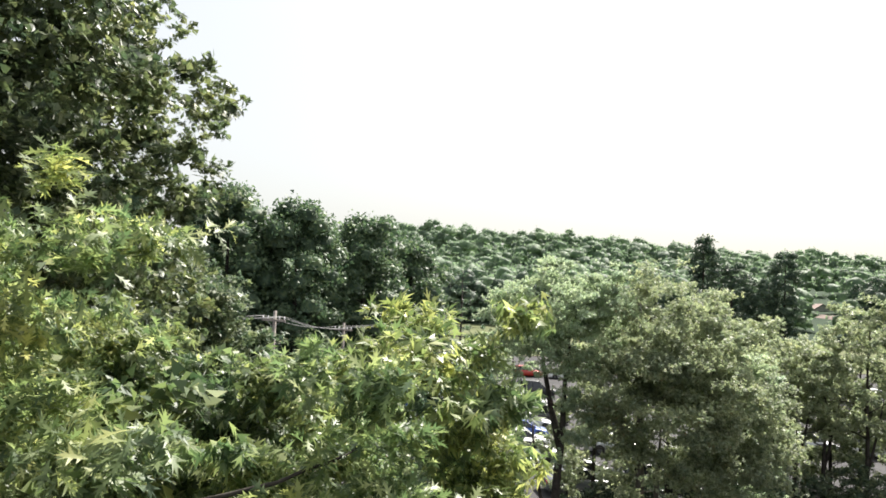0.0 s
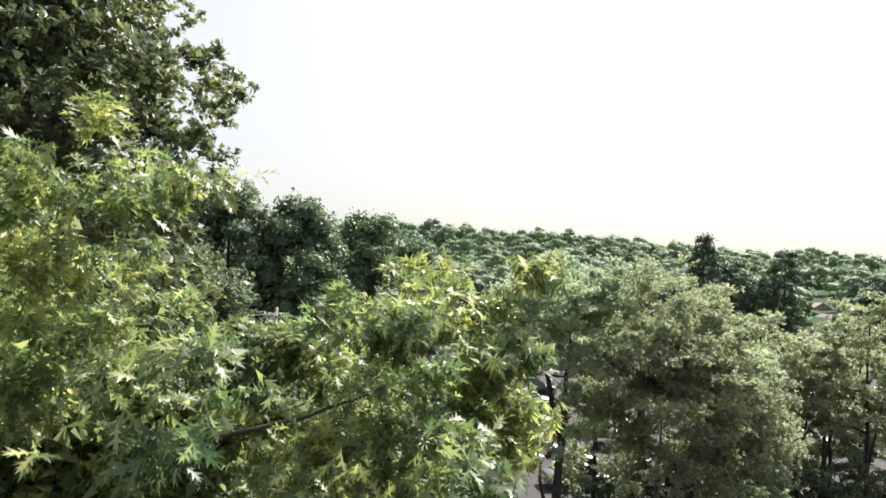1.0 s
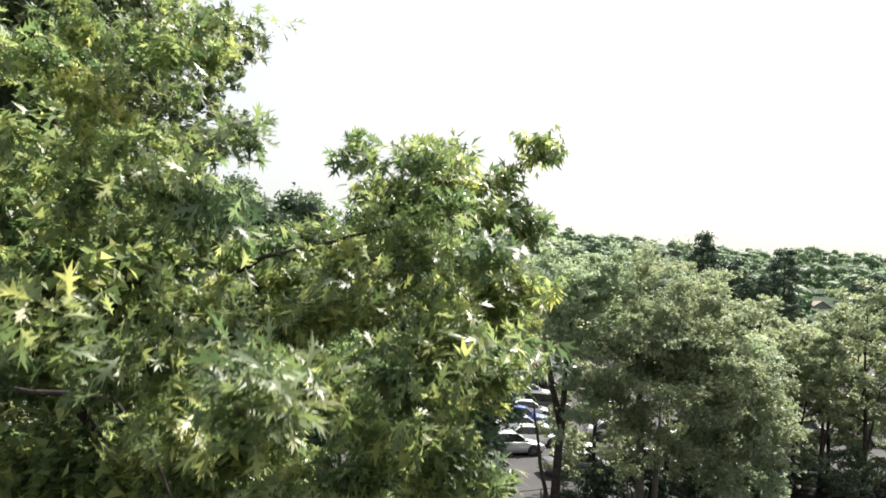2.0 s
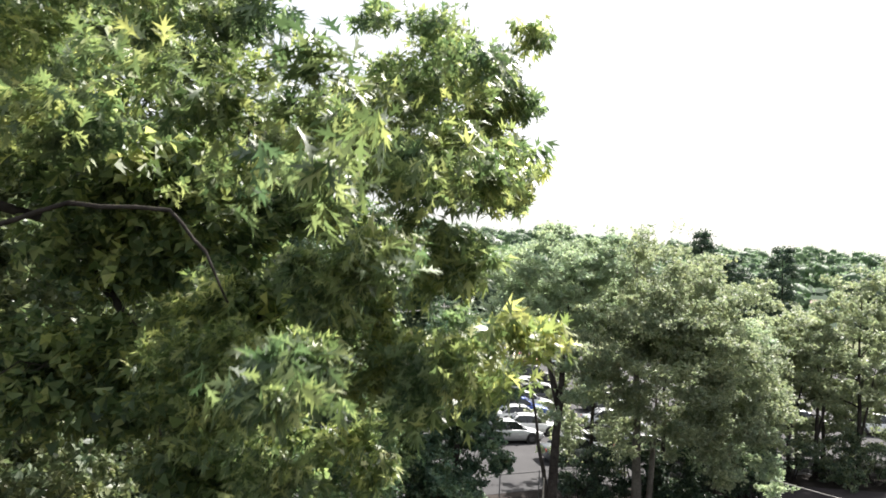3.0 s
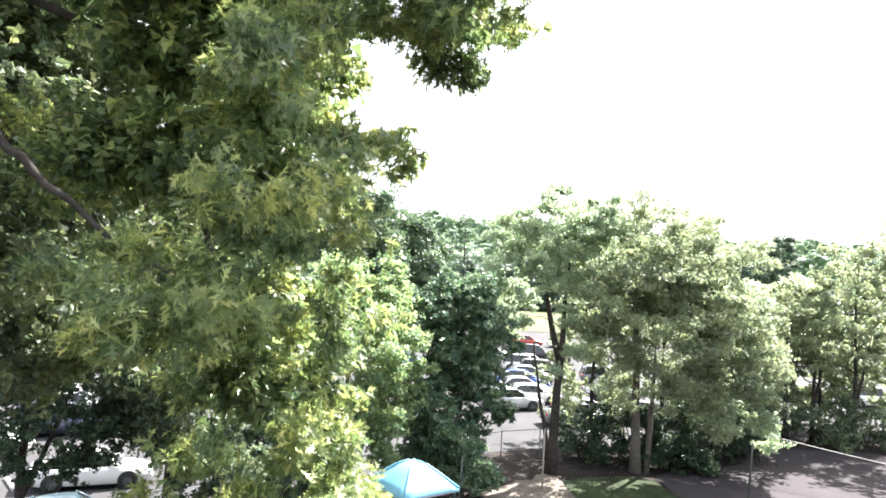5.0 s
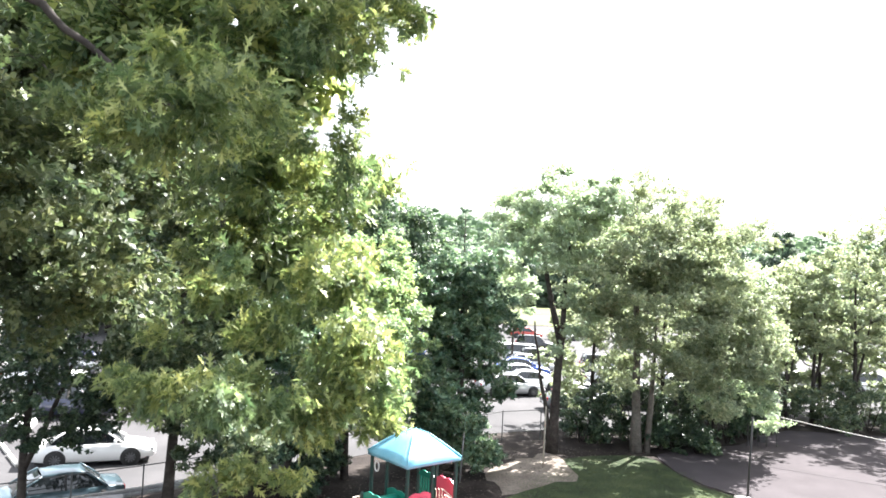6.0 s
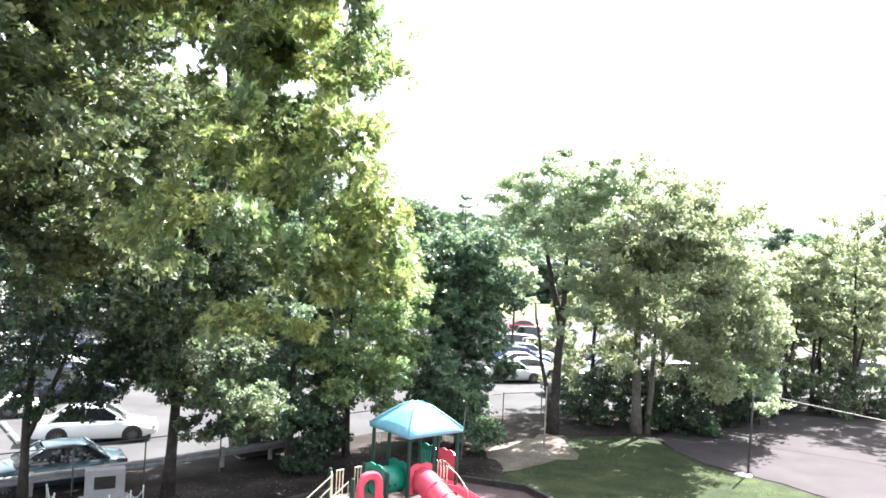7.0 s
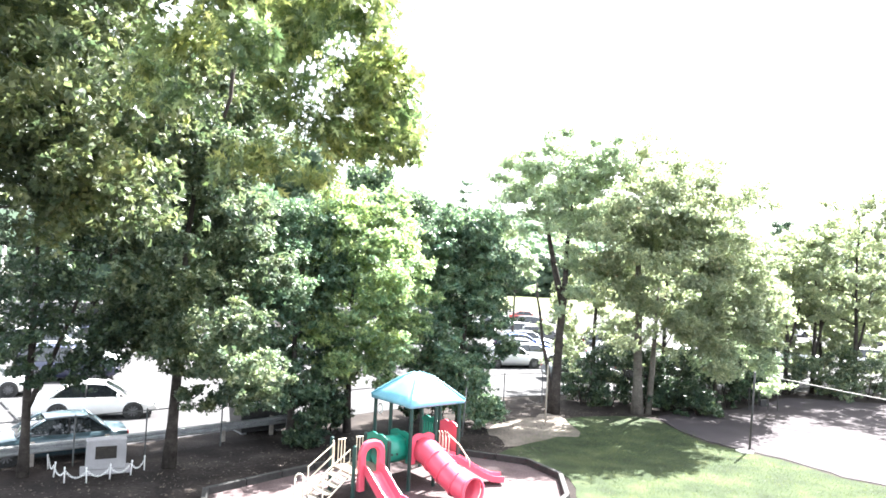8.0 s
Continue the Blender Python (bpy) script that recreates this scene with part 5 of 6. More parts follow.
def monument():
    root = tagged(new("monument"), "pale grey stone monument with a dark plaque behind hanging chains", "monument")
    root.matrix_world = pose(-11.28, 19.2, 0, 0, 0, 33)
    bm = bmesh.new()
    box(bm, (-0.66, -0.32, -0.05), (0.66, 0.32, 0.12), 0.02)
    part("plinth", bm, M["stone"], root)
    bm = bmesh.new()
    box(bm, (-0.53, -0.2, 0.12), (0.53, 0.2, 0.96), 0.03)
    part("block", bm, M["stone"], root)
    bm = bmesh.new()
    box(bm, (-0.29, -0.222, 0.42), (0.27, -0.19, 0.78), 0.008)
    plaque = part("plaque", bm, M["plaque"], root, "dark bronze plaque")
    for i in range(5):
        bm = bmesh.new()
        box(bm, (-0.22, -0.226, 0.71 - i * 0.06), (0.2 - (i % 3) * 0.05, -0.221, 0.725 - i * 0.06))
        part("lettering_bar", bm, M["plaque"], plaque)
    return root


monument()
CHAIN = [(-12.9, 19.0), (-12.3, 18.35), (-11.7, 17.95), (-11.15, 18.1), (-10.75, 18.55), (-10.42, 19.05), (-10.3, 19.6)]


def chain_barrier():
    root = tagged(new("chain_barrier"), "low white posts with white chain hanging round the monument", "barrier")
    for x, y in CHAIN:
        bm = bmesh.new()
        tilt = 0.05 * math.sin(x * 7)  # the posts lean a little
        tube(bm, [(x, y, -0.1), (x + tilt, y, 0.36), (x + tilt, y, 0.41), (x + tilt, y, 0.44)], [0.02, 0.018, 0.028, 0.008], 8)
        part("post", bm, M["white_paint"], root, smooth=True)
    for (x0, y0), (x1, y1) in zip(CHAIN, CHAIN[1:]):
        bm = bmesh.new()
        n = 16
        a, b = Vector((x0, y0, 0.34)), Vector((x1, y1, 0.34))
        side = (b - a).cross(Vector((0, 0, 1))).normalized()
        for i in range(n):  # links, turned by quarters
            p = a.lerp(b, (i + 0.5) / n) - Vector((0, 0, 0.2 * 4 * ((i + 0.5) / n) * (1 - (i + 0.5) / n)))
            d = (b - a).normalized()
            v = Vector((0, 0, 1)) if i % 2 else side
            l = (b - a).length / n * 0.8
            tube(bm, [p + d * l * math.cos(k / 6 * math.tau) + v * 0.022 * math.sin(k / 6 * math.tau) for k in range(7)], [0.007] * 7, 4, False)
        part("chain", bm, M["white_paint"], root)


chain_barrier()


# ---- fence and guard rail ----
def chain_fence():
    root = tagged(new("chain_link_fence"), "galvanised chain-link fence between yard and car park", "fence")
    for i in range(len(FENCE) - 1):
        a, b = Vector((*FENCE[i], 0)), Vector((*FENCE[i + 1], 0))
        run = (b - a).length
        n = max(1, round(run / 2.6))
        for k in range(n):
            p0, p1 = a.lerp(b, k / n), a.lerp(b, (k + 1) / n)
            bm = bmesh.new()
            tube(bm, [p0 + Vector((0, 0, -0.1)), p0 + Vector((0, 0, 1.5)), p0 + Vector((0, 0, 1.53))], [0.025, 0.025, 0.01], 8)
            part("fence_post", bm, M["old_zinc"], root)
            bm = bmesh.new()
            tube(bm, [p0 + Vector((0, 0, 1.46)), p1 + Vector((0, 0, 1.46))], [0.018, 0.018], 6)
            part("top_rail", bm, M["old_zinc"], root)
            # wire mesh of crossing diagonals
            d, w = (p1 - p0), (p1 - p0).length
            u = d.normalized()
            bm = bmesh.new()
            step, h = 0.11, 1.4
            m = int((w + h) / step)
            for s in (0, 1):
                for j in range(m):
                    x0 = -h + j * step
                    lo, hi = max(0, -x0), min(h, w - x0)
                    if hi - lo < 0.03:
                        continue
                    q0, q1 = x0 + lo, x0 + hi
                    if s:
                        q0, q1 = w - q0, w - q1
                    tube(bm, [p0 + u * q0 + Vector((0, 0, 0.05 + lo)), p0 + u * q1 + Vector((0, 0, 0.05 + hi))], [0.0009, 0.0009], 3, False)
            tagged(part("wire_mesh", bm, M["old_zinc"], root), kind="stuff")


chain_fence()


def guard_rail():
    root = tagged(new("guard_rail"), "grey steel guard rail along the car park edge", "guard rail")
    line = [(-19.0, 12.9), (-14.2, 18.35), (-11.3, 21.25), (-6.35, 26.9)]
    for a, b in zip(line, line[1:]):
        a, b = Vector((*a, 0)), Vector((*b, 0))
        d = (b - a).normalized()
        side = Vector((d.y, -d.x, 0))
        prof = [(0.0, 0.38), (0.05, 0.42), (0.05, 0.48), (0.0, 0.53), (0.05, 0.58), (0.05, 0.64), (0.0, 0.68)]
        bm = bmesh.new()
        rows = [[bm.verts.new(p + side * o + Vector((0, 0, z))) for o, z in prof] for p in (a, b)]
        for k in range(len(prof) - 1):
            bm.faces.new((rows[0][k], rows[1][k], rows[1][k + 1], rows[0][k + 1]))
        rail = part("rail_beam", bm, M["zinc"], root)
        rail.modifiers.new("wall", "SOLIDIFY").thickness = 0.006
        n = max(1, round((b - a).length / 1.9))
        for k in range(n):
            p = a.lerp(b, (k + 0.5) / n) - side * 0.09
            bm = bmesh.new()
            box(bm, (-0.06, -0.07, -0.1), (0.06, 0.07, 0.7), 0.008, pose(p.x, p.y, 0, 0, 0, math.degrees(math.atan2(d.y, d.x))))
            part("rail_post", bm, M["dark_wood"], root)


guard_rail()


# ---- cars ----
PAINTS = {n: car_paint(n + "_car_paint", c, f) for n, c, f in (
    ("white", (0.8, 0.8, 0.79), 0.0), ("teal", (0.045, 0.082, 0.1), 0.3), ("silver", (0.5, 0.51, 0.52), 0.5), ("black", (0.012, 0.012, 0.014), 0.1),
    ("blue", (0.02, 0.07, 0.32), 0.2), ("red", (0.42, 0.03, 0.015), 0.1), ("grey", (0.13, 0.14, 0.15), 0.3), ("navy", (0.02, 0.025, 0.06), 0.2))}


def loft(bm, rows, close=True):
    vs = [[bm.verts.new(p) for p in r] for r in rows]
    n = len(vs[0])
    for a, b in zip(vs, vs[1:]):
        for k in range(n - 1):
            bm.faces.new((a[k], a[k + 1], b[k + 1], b[k]))
    if close:
        bm.faces.new(vs[0][::-1])
        bm.faces.new(vs[-1])
    return vs


def car(paint, kind="sedan"):
    """A car with its nose towards +x, standing on z = 0."""
    tall = kind == "suv"
    L, Wd = (4.7, 1.84) if not tall else (4.6, 1.86)
    root = tagged(new(kind + "_car"), "%s %s parked on grey asphalt" % ("dark teal" if paint == "teal" else paint, "saloon car" if not tall else "estate-like tall car"), "car")
    mat = PAINTS[paint]
    base = 0.2 if not tall else 0.24
    # stations: x, half width, sill, belt height, bonnet crown
    if tall:
        st = [(-2.3, .72, .45, .8, .88), (-2.22, .86, .3, .95, 1.02), (-1.6, .92, base, 1.0, 1.06), (-0.5, .93, base, 1.0, 1.05), (0.7, .93, base, .99, 1.04), (1.2, .92, base, .96, 1.05), (1.9, .88, base + .03, .88, .96), (2.2, .8, .32, .74, .82), (2.3, .66, .42, .6, .66)]
    else:
        st = [(-2.35, .68, .42, .72, .78), (-2.27, .84, .28, .86, .95), (-1.6, .91, base, .92, .99), (-0.5, .92, base, .92, .96), (0.7, .92, base, .9, .95), (1.15, .91, base, .86, .96), (1.85, .87, base + .02, .76, .84), (2.22, .78, .28, .62, .7), (2.35, .62, .38, .52, .56)]
    bm = bmesh.new()
    rows = []
    for x, w, lo, belt, top in st:
        half = [(x, -w * 0.9, lo), (x, -w, lo + 0.12), (x, -w * 1.01, (lo + belt) / 2), (x, -w * 0.98, belt - 0.04), (x, -w * 0.9, belt), (x, -w * 0.55, (belt + top * 2) / 3), (x, 0, top)]
        rows.append(half + [(a, -b, c) for a, b, c in half[-2::-1]])
    loft(bm, rows)
    bmesh.ops.recalc_face_normals(bm, faces=bm.faces)
    part("body", bm, mat, root, smooth=True)
    bm = bmesh.new()
    box(bm, (-2.1, -.78, base - 0.06), (2.1, .78, base + 0.12), 0.03)
    part("underbody", bm, M["dark_trim"], root)
    # cabin: roof and pillars in paint, glass standing in it
    zb, zr = (0.98, 1.66) if tall else (0.93, 1.43)
    xs = [(-2.18, -1.95), (1.02, 0.35)] if tall else [(-1.72, -1.05), (1.1, 0.28)]
    wb, wr = .84, (.68 if tall else .62)
    b4 = [(xs[0][0], zb), (xs[0][1], zr), (xs[1][1], zr), (xs[1][0], zb)]
    bm = bmesh.new()
    rows = []
    for k in range(9):  # roof skin bowed across
        f = k / 8
        x = xs[0][1] + (xs[1][1] - xs[0][1]) * f
        z = zr + 0.05 * math.sin(f * math.pi)
        rows.append([(x, -wr - 0.02, z - 0.03), (x, -wr * .8, z + 0.012), (x, 0, z + 0.035), (x, wr * .8, z + 0.012), (x, wr + 0.02, z - 0.03)])
    loft(bm, rows, False)
    roof = part("roof", bm, mat, root, smooth=True)
    roof.modifiers.new("wall", "SOLIDIFY").thickness = -0.03
    for s in (-1, 1):
        def side(x, z):
            f = (z - zb) / (zr - zb)
            return Vector((x, s * (wb + (wr - wb) * f), z))
        fx = lambda x0, x1, z: x0 + (x1 - x0) * (z - zb) / (zr - zb)
        mids = [-0.42] if not tall else [-0.35, -1.35]
        for x0, x1, r in [(xs[0][0], xs[0][1], .05), (xs[1][0], xs[1][1], .04)] + [(m, m, .035) for m in mids]:
            bm = bmesh.new()
            tube(bm, [side(x0, zb - 0.03), side((x0 + x1) / 2, (zb + zr) / 2), side(x1, zr)], [r, r * .9, r], 6)
            part("pillar", bm, mat if x0 != x1 else M["dark_trim"], root, smooth=True)
        cuts = sorted([xs[0][0]] + mids + [xs[1][0]])
        tops = sorted([xs[0][1]] + mids + [xs[1][1]])
        for i in range(len(cuts) - 1):
            bm = bmesh.new()
            q = [side(cuts[i] + .02, zb), side(cuts[i + 1] - .02, zb), side(tops[i + 1] - .02, zr - .02), side(tops[i] + .02, zr - .02)]
            f = bm.faces.new([bm.verts.new(p) for p in q])
            pane = part("side_window", bm, M["glass"], root)
            pane.modifiers.new("wall", "SOLIDIFY").thickness = 0.008
        bm = bmesh.new()
        box(bm, (0.72, s * .93 - 0.1, 0.95), (0.84, s * .93 + 0.1, 1.08), 0.03)
        part("door_mirror", bm, mat, root)
        for x in (0.25, -0.75):
            bm = bmesh.new()
            box(bm, (x - 0.55, s * .925 - 0.02, .76), (x - 0.38, s * .925 + 0.02, .8), 0.008)
            part("door_handle", bm, mat, root)
        bm = bmesh.new()
        zl = .62 if not tall else .72
        box(bm, (1.98, s * .62 - .17, zl - .07), (2.27, s * .62 + .17, zl + .06), 0.03)
        part("headlight", bm, M["lamp"], root)
        bm = bmesh.new()
        box(bm, (-2.33, s * .62 - .18, .66 + .1 * tall), (-2.1, s * .62 + .18, .84 + .12 * tall), 0.03)
        part("tail_light", bm, M["tail"], root)
    for name, (x0, x1), inset in (("rear_window", xs[0], .06), ("windscreen", xs[1], .06)):
        bm = bmesh.new()
        rows = []
        for j in range(5):
            f = j / 4
            y = -1 + 2 * f
            rows.append([(x0 + (0.07 if x0 > 0 else -0.07) * (1 - y * y), y * (wb - inset), zb), (x1 + (0.05 if x0 > 0 else -0.05) * (1 - y * y), y * (wr - inset), zr - .01)])
        loft(bm, rows, False)
        pane = part(name, bm, M["glass"], root, smooth=True)
        pane.modifiers.new("wall", "SOLIDIFY").thickness = 0.008
    for x, nm in ((2.28, "front_plate"), (-2.36, "rear_plate")):
        bm = bmesh.new()
        box(bm, (x - .02, -.16, .42), (x + .02, .16, .52))
        part(nm, bm, M["white_paint"], root)
    bm = bmesh.new()
    box(bm, (2.2, -.45, .36), (2.345, .45, .5), 0.03)
    part("grille", bm, M["dark_trim"], root)
    rw = .33 if not tall else .36
    for x in (-1.38, 1.38):
        for s in (-1, 1):
            bm = bmesh.new()
            y = s * .845
            prof = [(rw * .62, -.1), (rw * .95, -.105), (rw, -.07), (rw, .07), (rw * .95, .105), (rw * .62, .1)]
            loft(bm, [[(x + r * math.cos(k / 20 * math.tau), y + o, rw + r * math.sin(k / 20 * math.tau)) for r, o in prof] for k in range(21)], False)
            bmesh.ops.remove_doubles(bm, verts=bm.verts, dist=0.0005)
            wheel = part("tyre", bm, M["tyre"], root, smooth=True)
            bm = bmesh.new()
            for k in range(10):
                a = k / 10 * math.tau
                tube(bm, [(x + .04 * math.cos(a), y + s * .09, rw + .04 * math.sin(a)), (x + rw * .63 * math.cos(a), y + s * .1, rw + rw * .63 * math.sin(a))], [.022, .03], 5)
            tube(bm, [(x, y + s * .02, rw), (x, y + s * .1, rw)], [.06, .05], 8)
            part("rim", bm, M["alloy"], wheel)
            bm = bmesh.new()
            tube(bm, [(x, y - s * .05, rw), (x, y + s * .055, rw)], [rw * .63, rw * .63], 16)
            part("hub_disc", bm, M["dark_trim"], wheel)
            bm = bmesh.new()
            tube(bm, [(x, s * .62, rw), (x, s * .928, rw)], [rw * 1.2, rw * 1.2], 18)
            part("wheel_arch", bm, M["dark_trim"], root)
    return root


BESIDE_FENCE = [("white", "sedan", -15.65, 25.85, 27.6), ("teal", "sedan", -13.75, 20.3, 222), ("white", "sedan", -22.6, 28.3, 24), ("navy", "suv", -21.6, 33, 24), ("silver", "sedan", -23.4, 36.4, 24), ("white", "suv", -28, 40.5, 24), ("grey", "sedan", -30, 45, 24), ("navy", "suv", -33, 50, 24), ("white", "sedan", -12.5, 44, 20), ("silver", "suv", -15, 49.5, 20), ("white", "sedan", -17, 55, 20), ("white", "sedan", -9, 60, 10), ("blue", "sedan", -10, 68, 8)]
MIDDLE_ROWS = [("silver", "sedan", 0.6, 48.2, 20), ("grey", "sedan", 4.9, 44, 15), ("white", "sedan", 2.2, 51.4, 10), ("white", "sedan", 1.6, 55, 12), ("blue", "sedan", 1.6, 58.4, 5), ("silver", "sedan", 2.2, 61.8, 8), ("black", "suv", 3.8, 65.2, 5), ("white", "suv", 2, 69, 5), ("white", "sedan", 2.8, 73, 5), ("black", "suv", 3.6, 81, 0), ("silver", "sedan", -1.8, 80, 0), ("grey", "sedan", -2.6, 71, 0), ("red", "sedan", 2.9, 98, 5), ("white", "sedan", 8, 97.6, 5), ("white", "sedan", 5.6, 46.4, 10), ("black", "sedan", 9.4, 46.2, 8), ("white", "suv", 13.6, 51, 5), ("silver", "sedan", 8.6, 55, 6), ("grey", "suv", 9.2, 63, 6)]
FAR_CORNER = [("white", "suv", 30, 59.8, 0), ("silver", "sedan", 24.5, 60.5, 0), ("white", "sedan", 36, 61, 0), ("white", "suv", 38, 96.5, 0), ("white", "sedan", 47, 95, 0), ("silver", "sedan", 43, 88, 0), ("grey", "sedan", 33, 90, 0), ("white", "sedan", 29, 84, 0)]
made_cars = {}
for paint, kind, x, y, turn in BESIDE_FENCE + MIDDLE_ROWS + FAR_CORNER:
    key = (paint, kind)
    m = pose(x, y, 0.012, 0, 0, turn)
    if paint == "teal":  # an older, smaller saloon
        m = m @ Matrix.Diagonal((0.9, 0.9, 0.86, 1.0))
    if y == 25.85:  # a low coupe
        m = m @ Matrix.Diagonal((0.94, 0.94, 0.92, 1.0))
    if key in made_cars:
        ob = copy_thing(made_cars[key], m)
    else:
        ob = made_cars[key] = car(paint, kind)
        ob.matrix_world = m
    tagged(ob, group="parked cars")


def skip():
    """A dark steel waste container with a white rim, half hidden under the branches."""
    root = tagged(new("waste_container"), "black waste container with a white rim behind the fence", "container")
    root.matrix_world = pose(-8.95, 25.3, 0.012, 0, 0, 44)
    bm = bmesh.new()
    rows = [[(-.95 * k, -.6 * k, z), (.95 * k, -.6 * k, z), (.95 * k, .6 * k, z), (-.95 * k, .6 * k, z), (-.95 * k, -.6 * k, z)] for k, z in ((.9, .1), (1, 1.15))]
    loft(bm, rows, False)
    bmesh.ops.remove_doubles(bm, verts=bm.verts, dist=0.0005)
    bm.faces.new([v for v in bm.verts if v.co.z < 0.2])
    body = part("bin_body", bm, M["dark_trim"], root)
    body.modifiers.new("wall", "SOLIDIFY").thickness = 0.02
    for a, b in (((-1, -.65), (1, -.65)), ((1, -.65), (1, .65)), ((1, .65), (-1, .65)), ((-1, .65), (-1, -.65))):
        bm = bmesh.new()
        tube(bm, [(*a, 1.16), (*b, 1.16)], [.045, .045], 6)
        part("rim", bm, M["white_paint"], root)
    bm = bmesh.new()
    box(bm, (.97, -.66, 0.05), (1.06, -.52, 1.15), 0.01)
    part("corner_post", bm, M["white_paint"], root)
    for x in (-.7, .7):
        bm = bmesh.new()
        box(bm, (x - .1, -.4, 0), (x + .1, .4, .12), 0.01)
        part("skid", bm, M["zinc"], root)


skip()
bm = bmesh.new()
tube(bm, [(0, 0, -.1), (0, 0, 0.02), (0, 0, 3.0), (0, 0, 6.5)], [.13, .13, .1, .07], 12)
ob = part("lamp_post", bm, M["concrete"], None, smooth=True)
ob.location = (-19.2, 24.8, 0)
tagged(ob, "pale concrete lamp post standing in the car park", "lamp post")
for x, y in ((-19.9, 26.45), (-18.4, 24.98)):
    bm = bmesh.new()
    box(bm, (-.9, -.08, -.02), (.9, .08, .12), .03)
    ob = part("wheel_stop", bm, M["concrete"], None)
    ob.matrix_world = pose(x, y, 0.012, 0, 0, -44)
    tagged(ob, "pale concrete wheel stop lying on the asphalt", "wheel stop", "wheel stops")


# ---- utility poles, wires, house ----
def utility_pole(x, y, h, turn):
    root = tagged(new("utility_pole"), "grey wooden utility pole with a crossarm and insulators", "utility pole", "poles of the power line")
    root.matrix_world = pose(x, y, 0, 0, 0, turn)
    bm = bmesh.new()
    tube(bm, [(0, 0, -.3), (0, 0, h * .5), (0, 0, h)], [.17, .15, .12], 10)
    part("shaft", bm, M["dark_wood"], root, smooth=True)
    bm = bmesh.new()
    box(bm, (-1.05, -.16, h - .75), (1.05, -.05, h - .6), .01)
    arm = part("crossarm", bm, M["dark_wood"], root)
    for u in (-.95, -.5, .5, .95):
        bm = bmesh.new()
        tube(bm, [(u, -.1, h - .6), (u, -.1, h - .5), (u, -.1, h - .46), (u, -.1, h - .38)], [.03, .06, .04, .02], 8)
        part("insulator", bm, M["white_paint"], arm, smooth=True)
    for s in (-1, 1):
        bm = bmesh.new()
        tube(bm, [(s * .6, -.1, h - .7), (0, -.12, h - 1.3)], [.02, .02], 5)
        part("brace", bm, M["zinc"], arm)
    return root


POLES = [(-34.0, 36.0, 9.6), (-16.5, 49.9, 9.55), (-16.2, 70.0, 7.7), (-10.0, 112.0, 7.5)]
for x, y, h in POLES:
    utility_pole(x, y, h, -20)
for (x0, y0, h0), (x1, y1, h1) in zip(POLES, POLES[1:]):
    for u in (-.95, .5, .95):
        cx, cy = math.cos(radians(-20)) * u, math.sin(radians(-20)) * u
        bm = bmesh.new()
        hung(bm, (x0 + cx, y0 + cy, h0 - .38), (x1 + cx, y1 + cy, h1 - .38), .45, .022)
        tagged(part("power_line", bm, M["cable"], None, smooth=True), "thin black power line between the poles", "power line", "power lines")


def house(x, y, turn, w, d, h):
    root = tagged(new("house"), "pale house with a pinkish brown shingle roof among trees", "house")
    root.matrix_world = pose(x, y, 0, 0, 0, turn)
    bm = bmesh.new()
    box(bm, (-w / 2, -d / 2, -.2), (w / 2, d / 2, h), .03)
    wall = part("wall", bm, M["house_wall"], root)
    bm = bmesh.new()
    r = h + w * .32
    o = .5
    vs = [bm.verts.new(p) for p in ((-w / 2 - o, -d / 2 - o, h - .1), (0, -d / 2 - o, r), (w / 2 + o, -d / 2 - o, h - .1), (-w / 2 - o, d / 2 + o, h - .1), (0, d / 2 + o, r), (w / 2 + o, d / 2 + o, h - .1))]
    bm.faces.new((vs[0], vs[1], vs[4], vs[3]))
    bm.faces.new((vs[1], vs[2], vs[5], vs[4]))
    roof = part("roof", bm, M["shingle"], root)
    roof.modifiers.new("wall", "SOLIDIFY").thickness = .2
    for s in (-1, 1):
        bm = bmesh.new()
        bm.faces.new([bm.verts.new(p) for p in ((-w / 2, s * d / 2 * .995, h), (w / 2, s * d / 2 * .995, h), (0, s * d / 2 * .995, r - .1))])
        part("gable", bm, M["house_wall"], root).modifiers.new("wall", "SOLIDIFY").thickness = .1
    for i in range(3):
        u = -w / 3 + i * w / 3
        bm = bmesh.new()
        box(bm, (u - .6, -d / 2 - .06, h - 1.9), (u + .6, -d / 2 + .02, h - .5), .02)
        win = part("window", bm, M["white_paint"], wall)
        bm = bmesh.new()
        box(bm, (u - .5, -d / 2 - .075, h - 1.8), (u + .5, -d / 2 - .055, h - .6))
        part("pane", bm, M["glass"], wall)


house(118, 279, 60, 9, 12, 4.6)
house(125, 300, 10, 8, 9, 9.0)


# ---- grass and litter ----
def inside(poly, x, y):
    odd = False
    for (x0, y0), (x1, y1) in zip(poly, poly[1:] + poly[:1]):
        if (y0 > y) != (y1 > y) and x < (x1 - x0) * (y - y0) / (y1 - y0) + x0:
            odd = not odd
    return odd


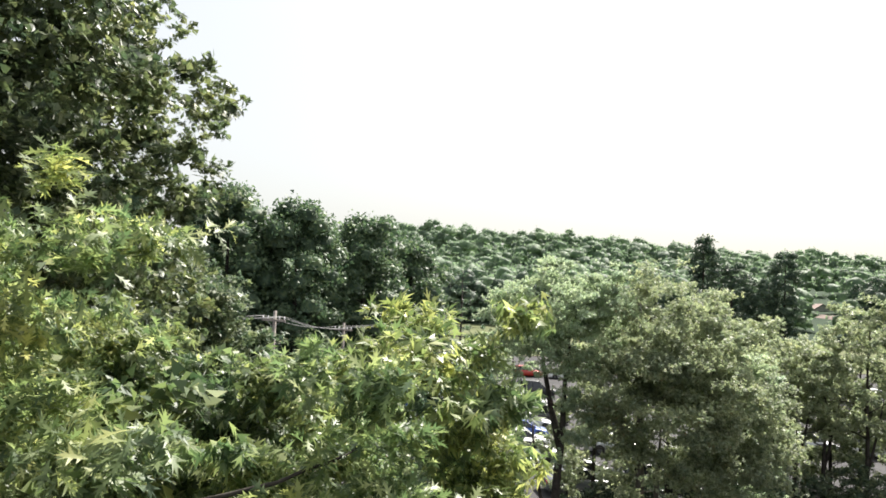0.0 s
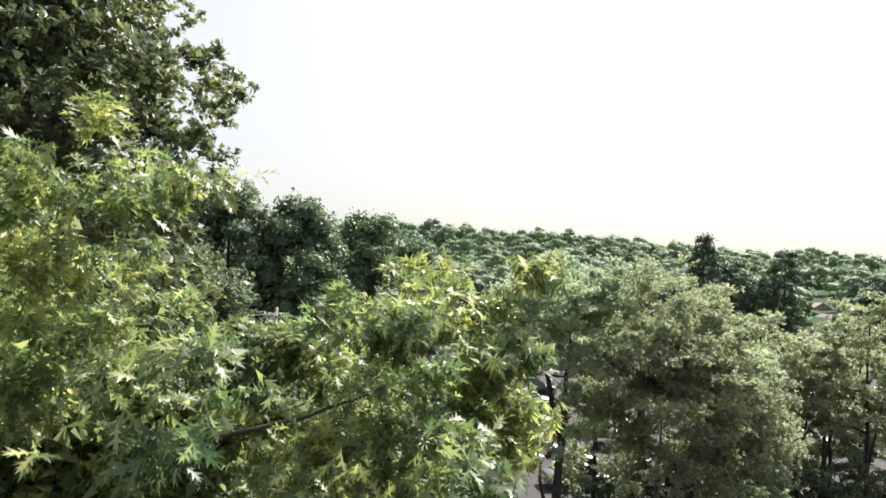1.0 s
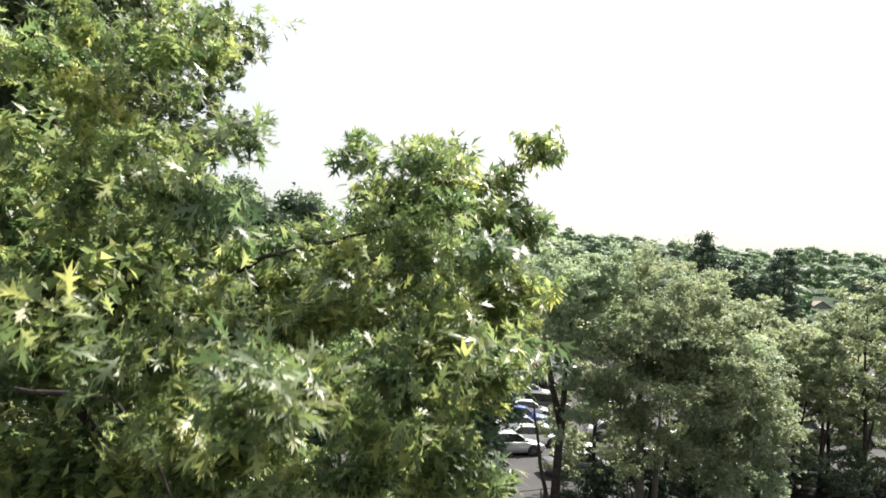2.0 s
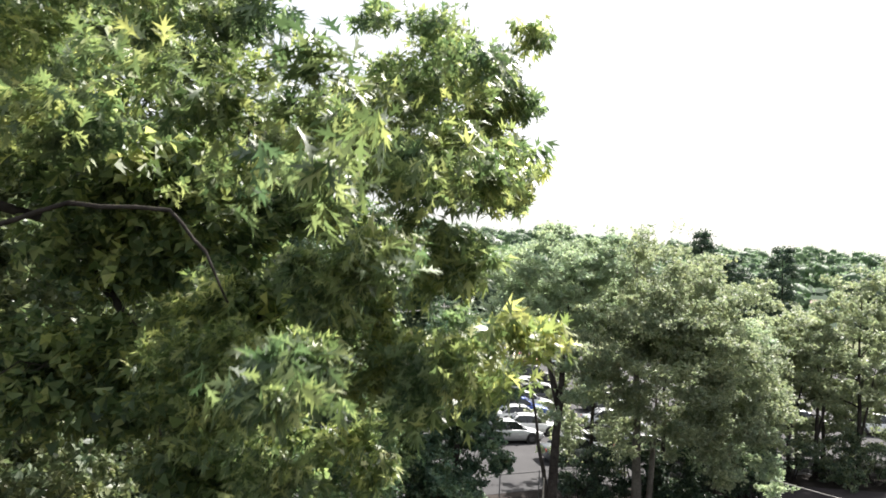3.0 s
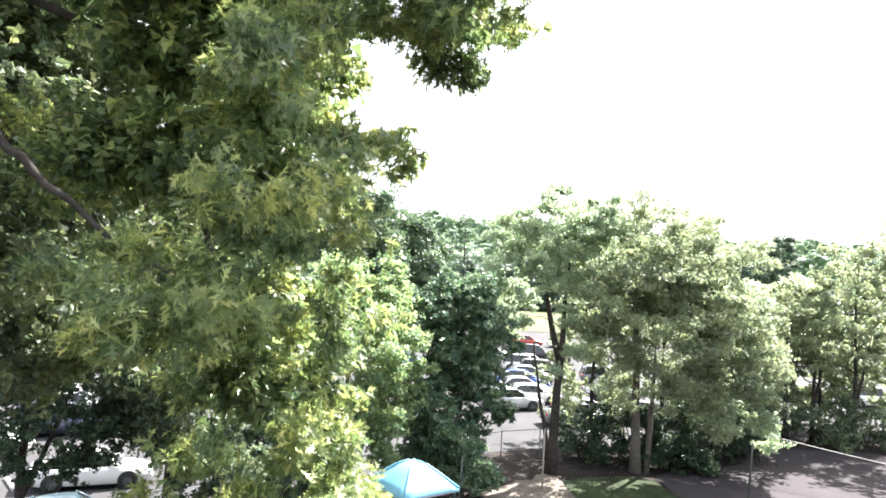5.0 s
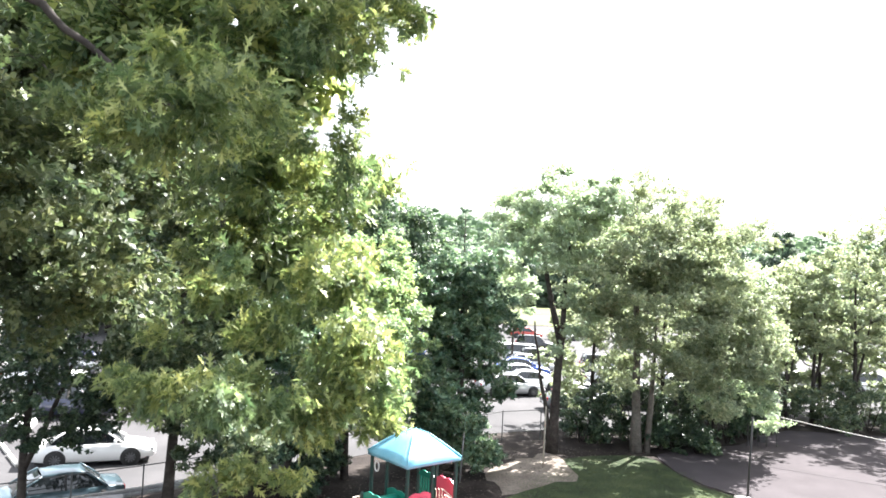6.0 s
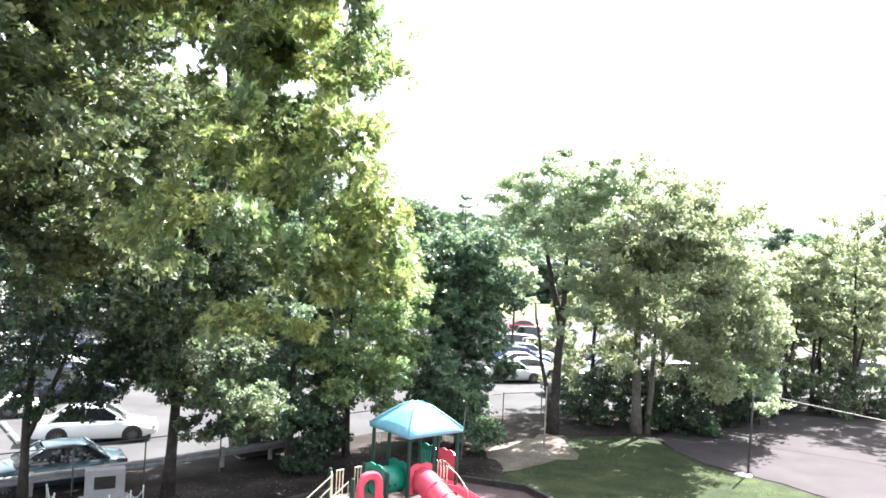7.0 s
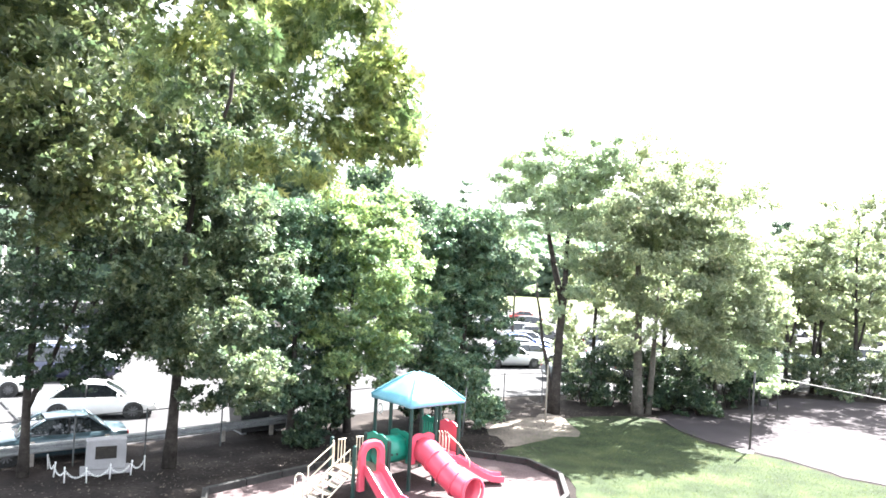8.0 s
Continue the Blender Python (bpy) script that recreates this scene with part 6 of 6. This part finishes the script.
def scatter(name, poly, count, size, tall, mat, seed, label, category, reach=0.5, not_in=()):
    """Small blades or leaves lying over a patch and a little past its edge."""
    rng = np.random.default_rng(seed)
    xs, ys = [p[0] for p in poly], [p[1] for p in poly]
    pts = []
    while len(pts) < count:
        x, y = rng.uniform(min(xs), max(xs)), rng.uniform(min(ys), max(ys))
        if inside(poly, x + rng.normal() * reach, y + rng.normal() * reach) and not any(inside(q, x, y) for q in not_in):
            pts.append((x, y, 0.015))
    at = np.array(pts)
    n = len(at)
    along = rng.normal(size=(n, 3))
    along[:, 2] = tall * np.abs(along[:, 2]) + (0.9 if tall else 0.05)
    up = rng.normal(size=(n, 3)) * 0.4 + np.array([0, 0, 0.3 if tall else 1.0])
    v, f = leaf_arrays(rng, at, along, up, size * rng.uniform(0.5, 1.4, n), "chip" if not tall else "spike")
    return tagged(mesh_np(name, v, f, mat), label, category, kind="stuff")


M["grass"] = leafy("grass_blades", [(0.0, (0.024, 0.034, 0.016)), (0.6, (0.042, 0.055, 0.025)), (1.0, (0.08, 0.09, 0.044))], 0.45, 0.5)
M["litter"] = surface("dry_leaf_litter", [(0.3, (0.05, 0.04, 0.032)), (0.7, (0.14, 0.115, 0.09))], 0.9, 0.9, bump=0.0)
LAWN_SEEN = [(0.9, 26.4), (3.2, 30.2), (6.4, 30.4), (8.0, 30.6), (8.2, 28.4), (9.6, 27.1), (11.4, 24.3), (13.0, 22.9), (14.0, 18.5), (3.2, 17.5), (3.0, 22.6)]
scatter("grass", LAWN_SEEN, 66000, 0.05, 0.8, M["grass"], 91, "short uneven green grass of the lawn", "grass", 0.35, (PAD,))
YARD = [(-15, 15), (-8.6, 22.5), (-3, 29), (2, 33.5), (8.4, 34.4), (8.0, 30.8), (3.0, 30.4), (0.6, 26.6), (2.4, 24.0), (-1.2, 24.2), (-5.8, 21.2), (-8.0, 17.6), (-8, 12), (-15, 12)]
scatter("leaf_litter", YARD, 2600, 0.075, 0, M["litter"], 92, "dry brown leaf litter strewn over the bare soil", "leaf litter", 0.3, (PAD,))
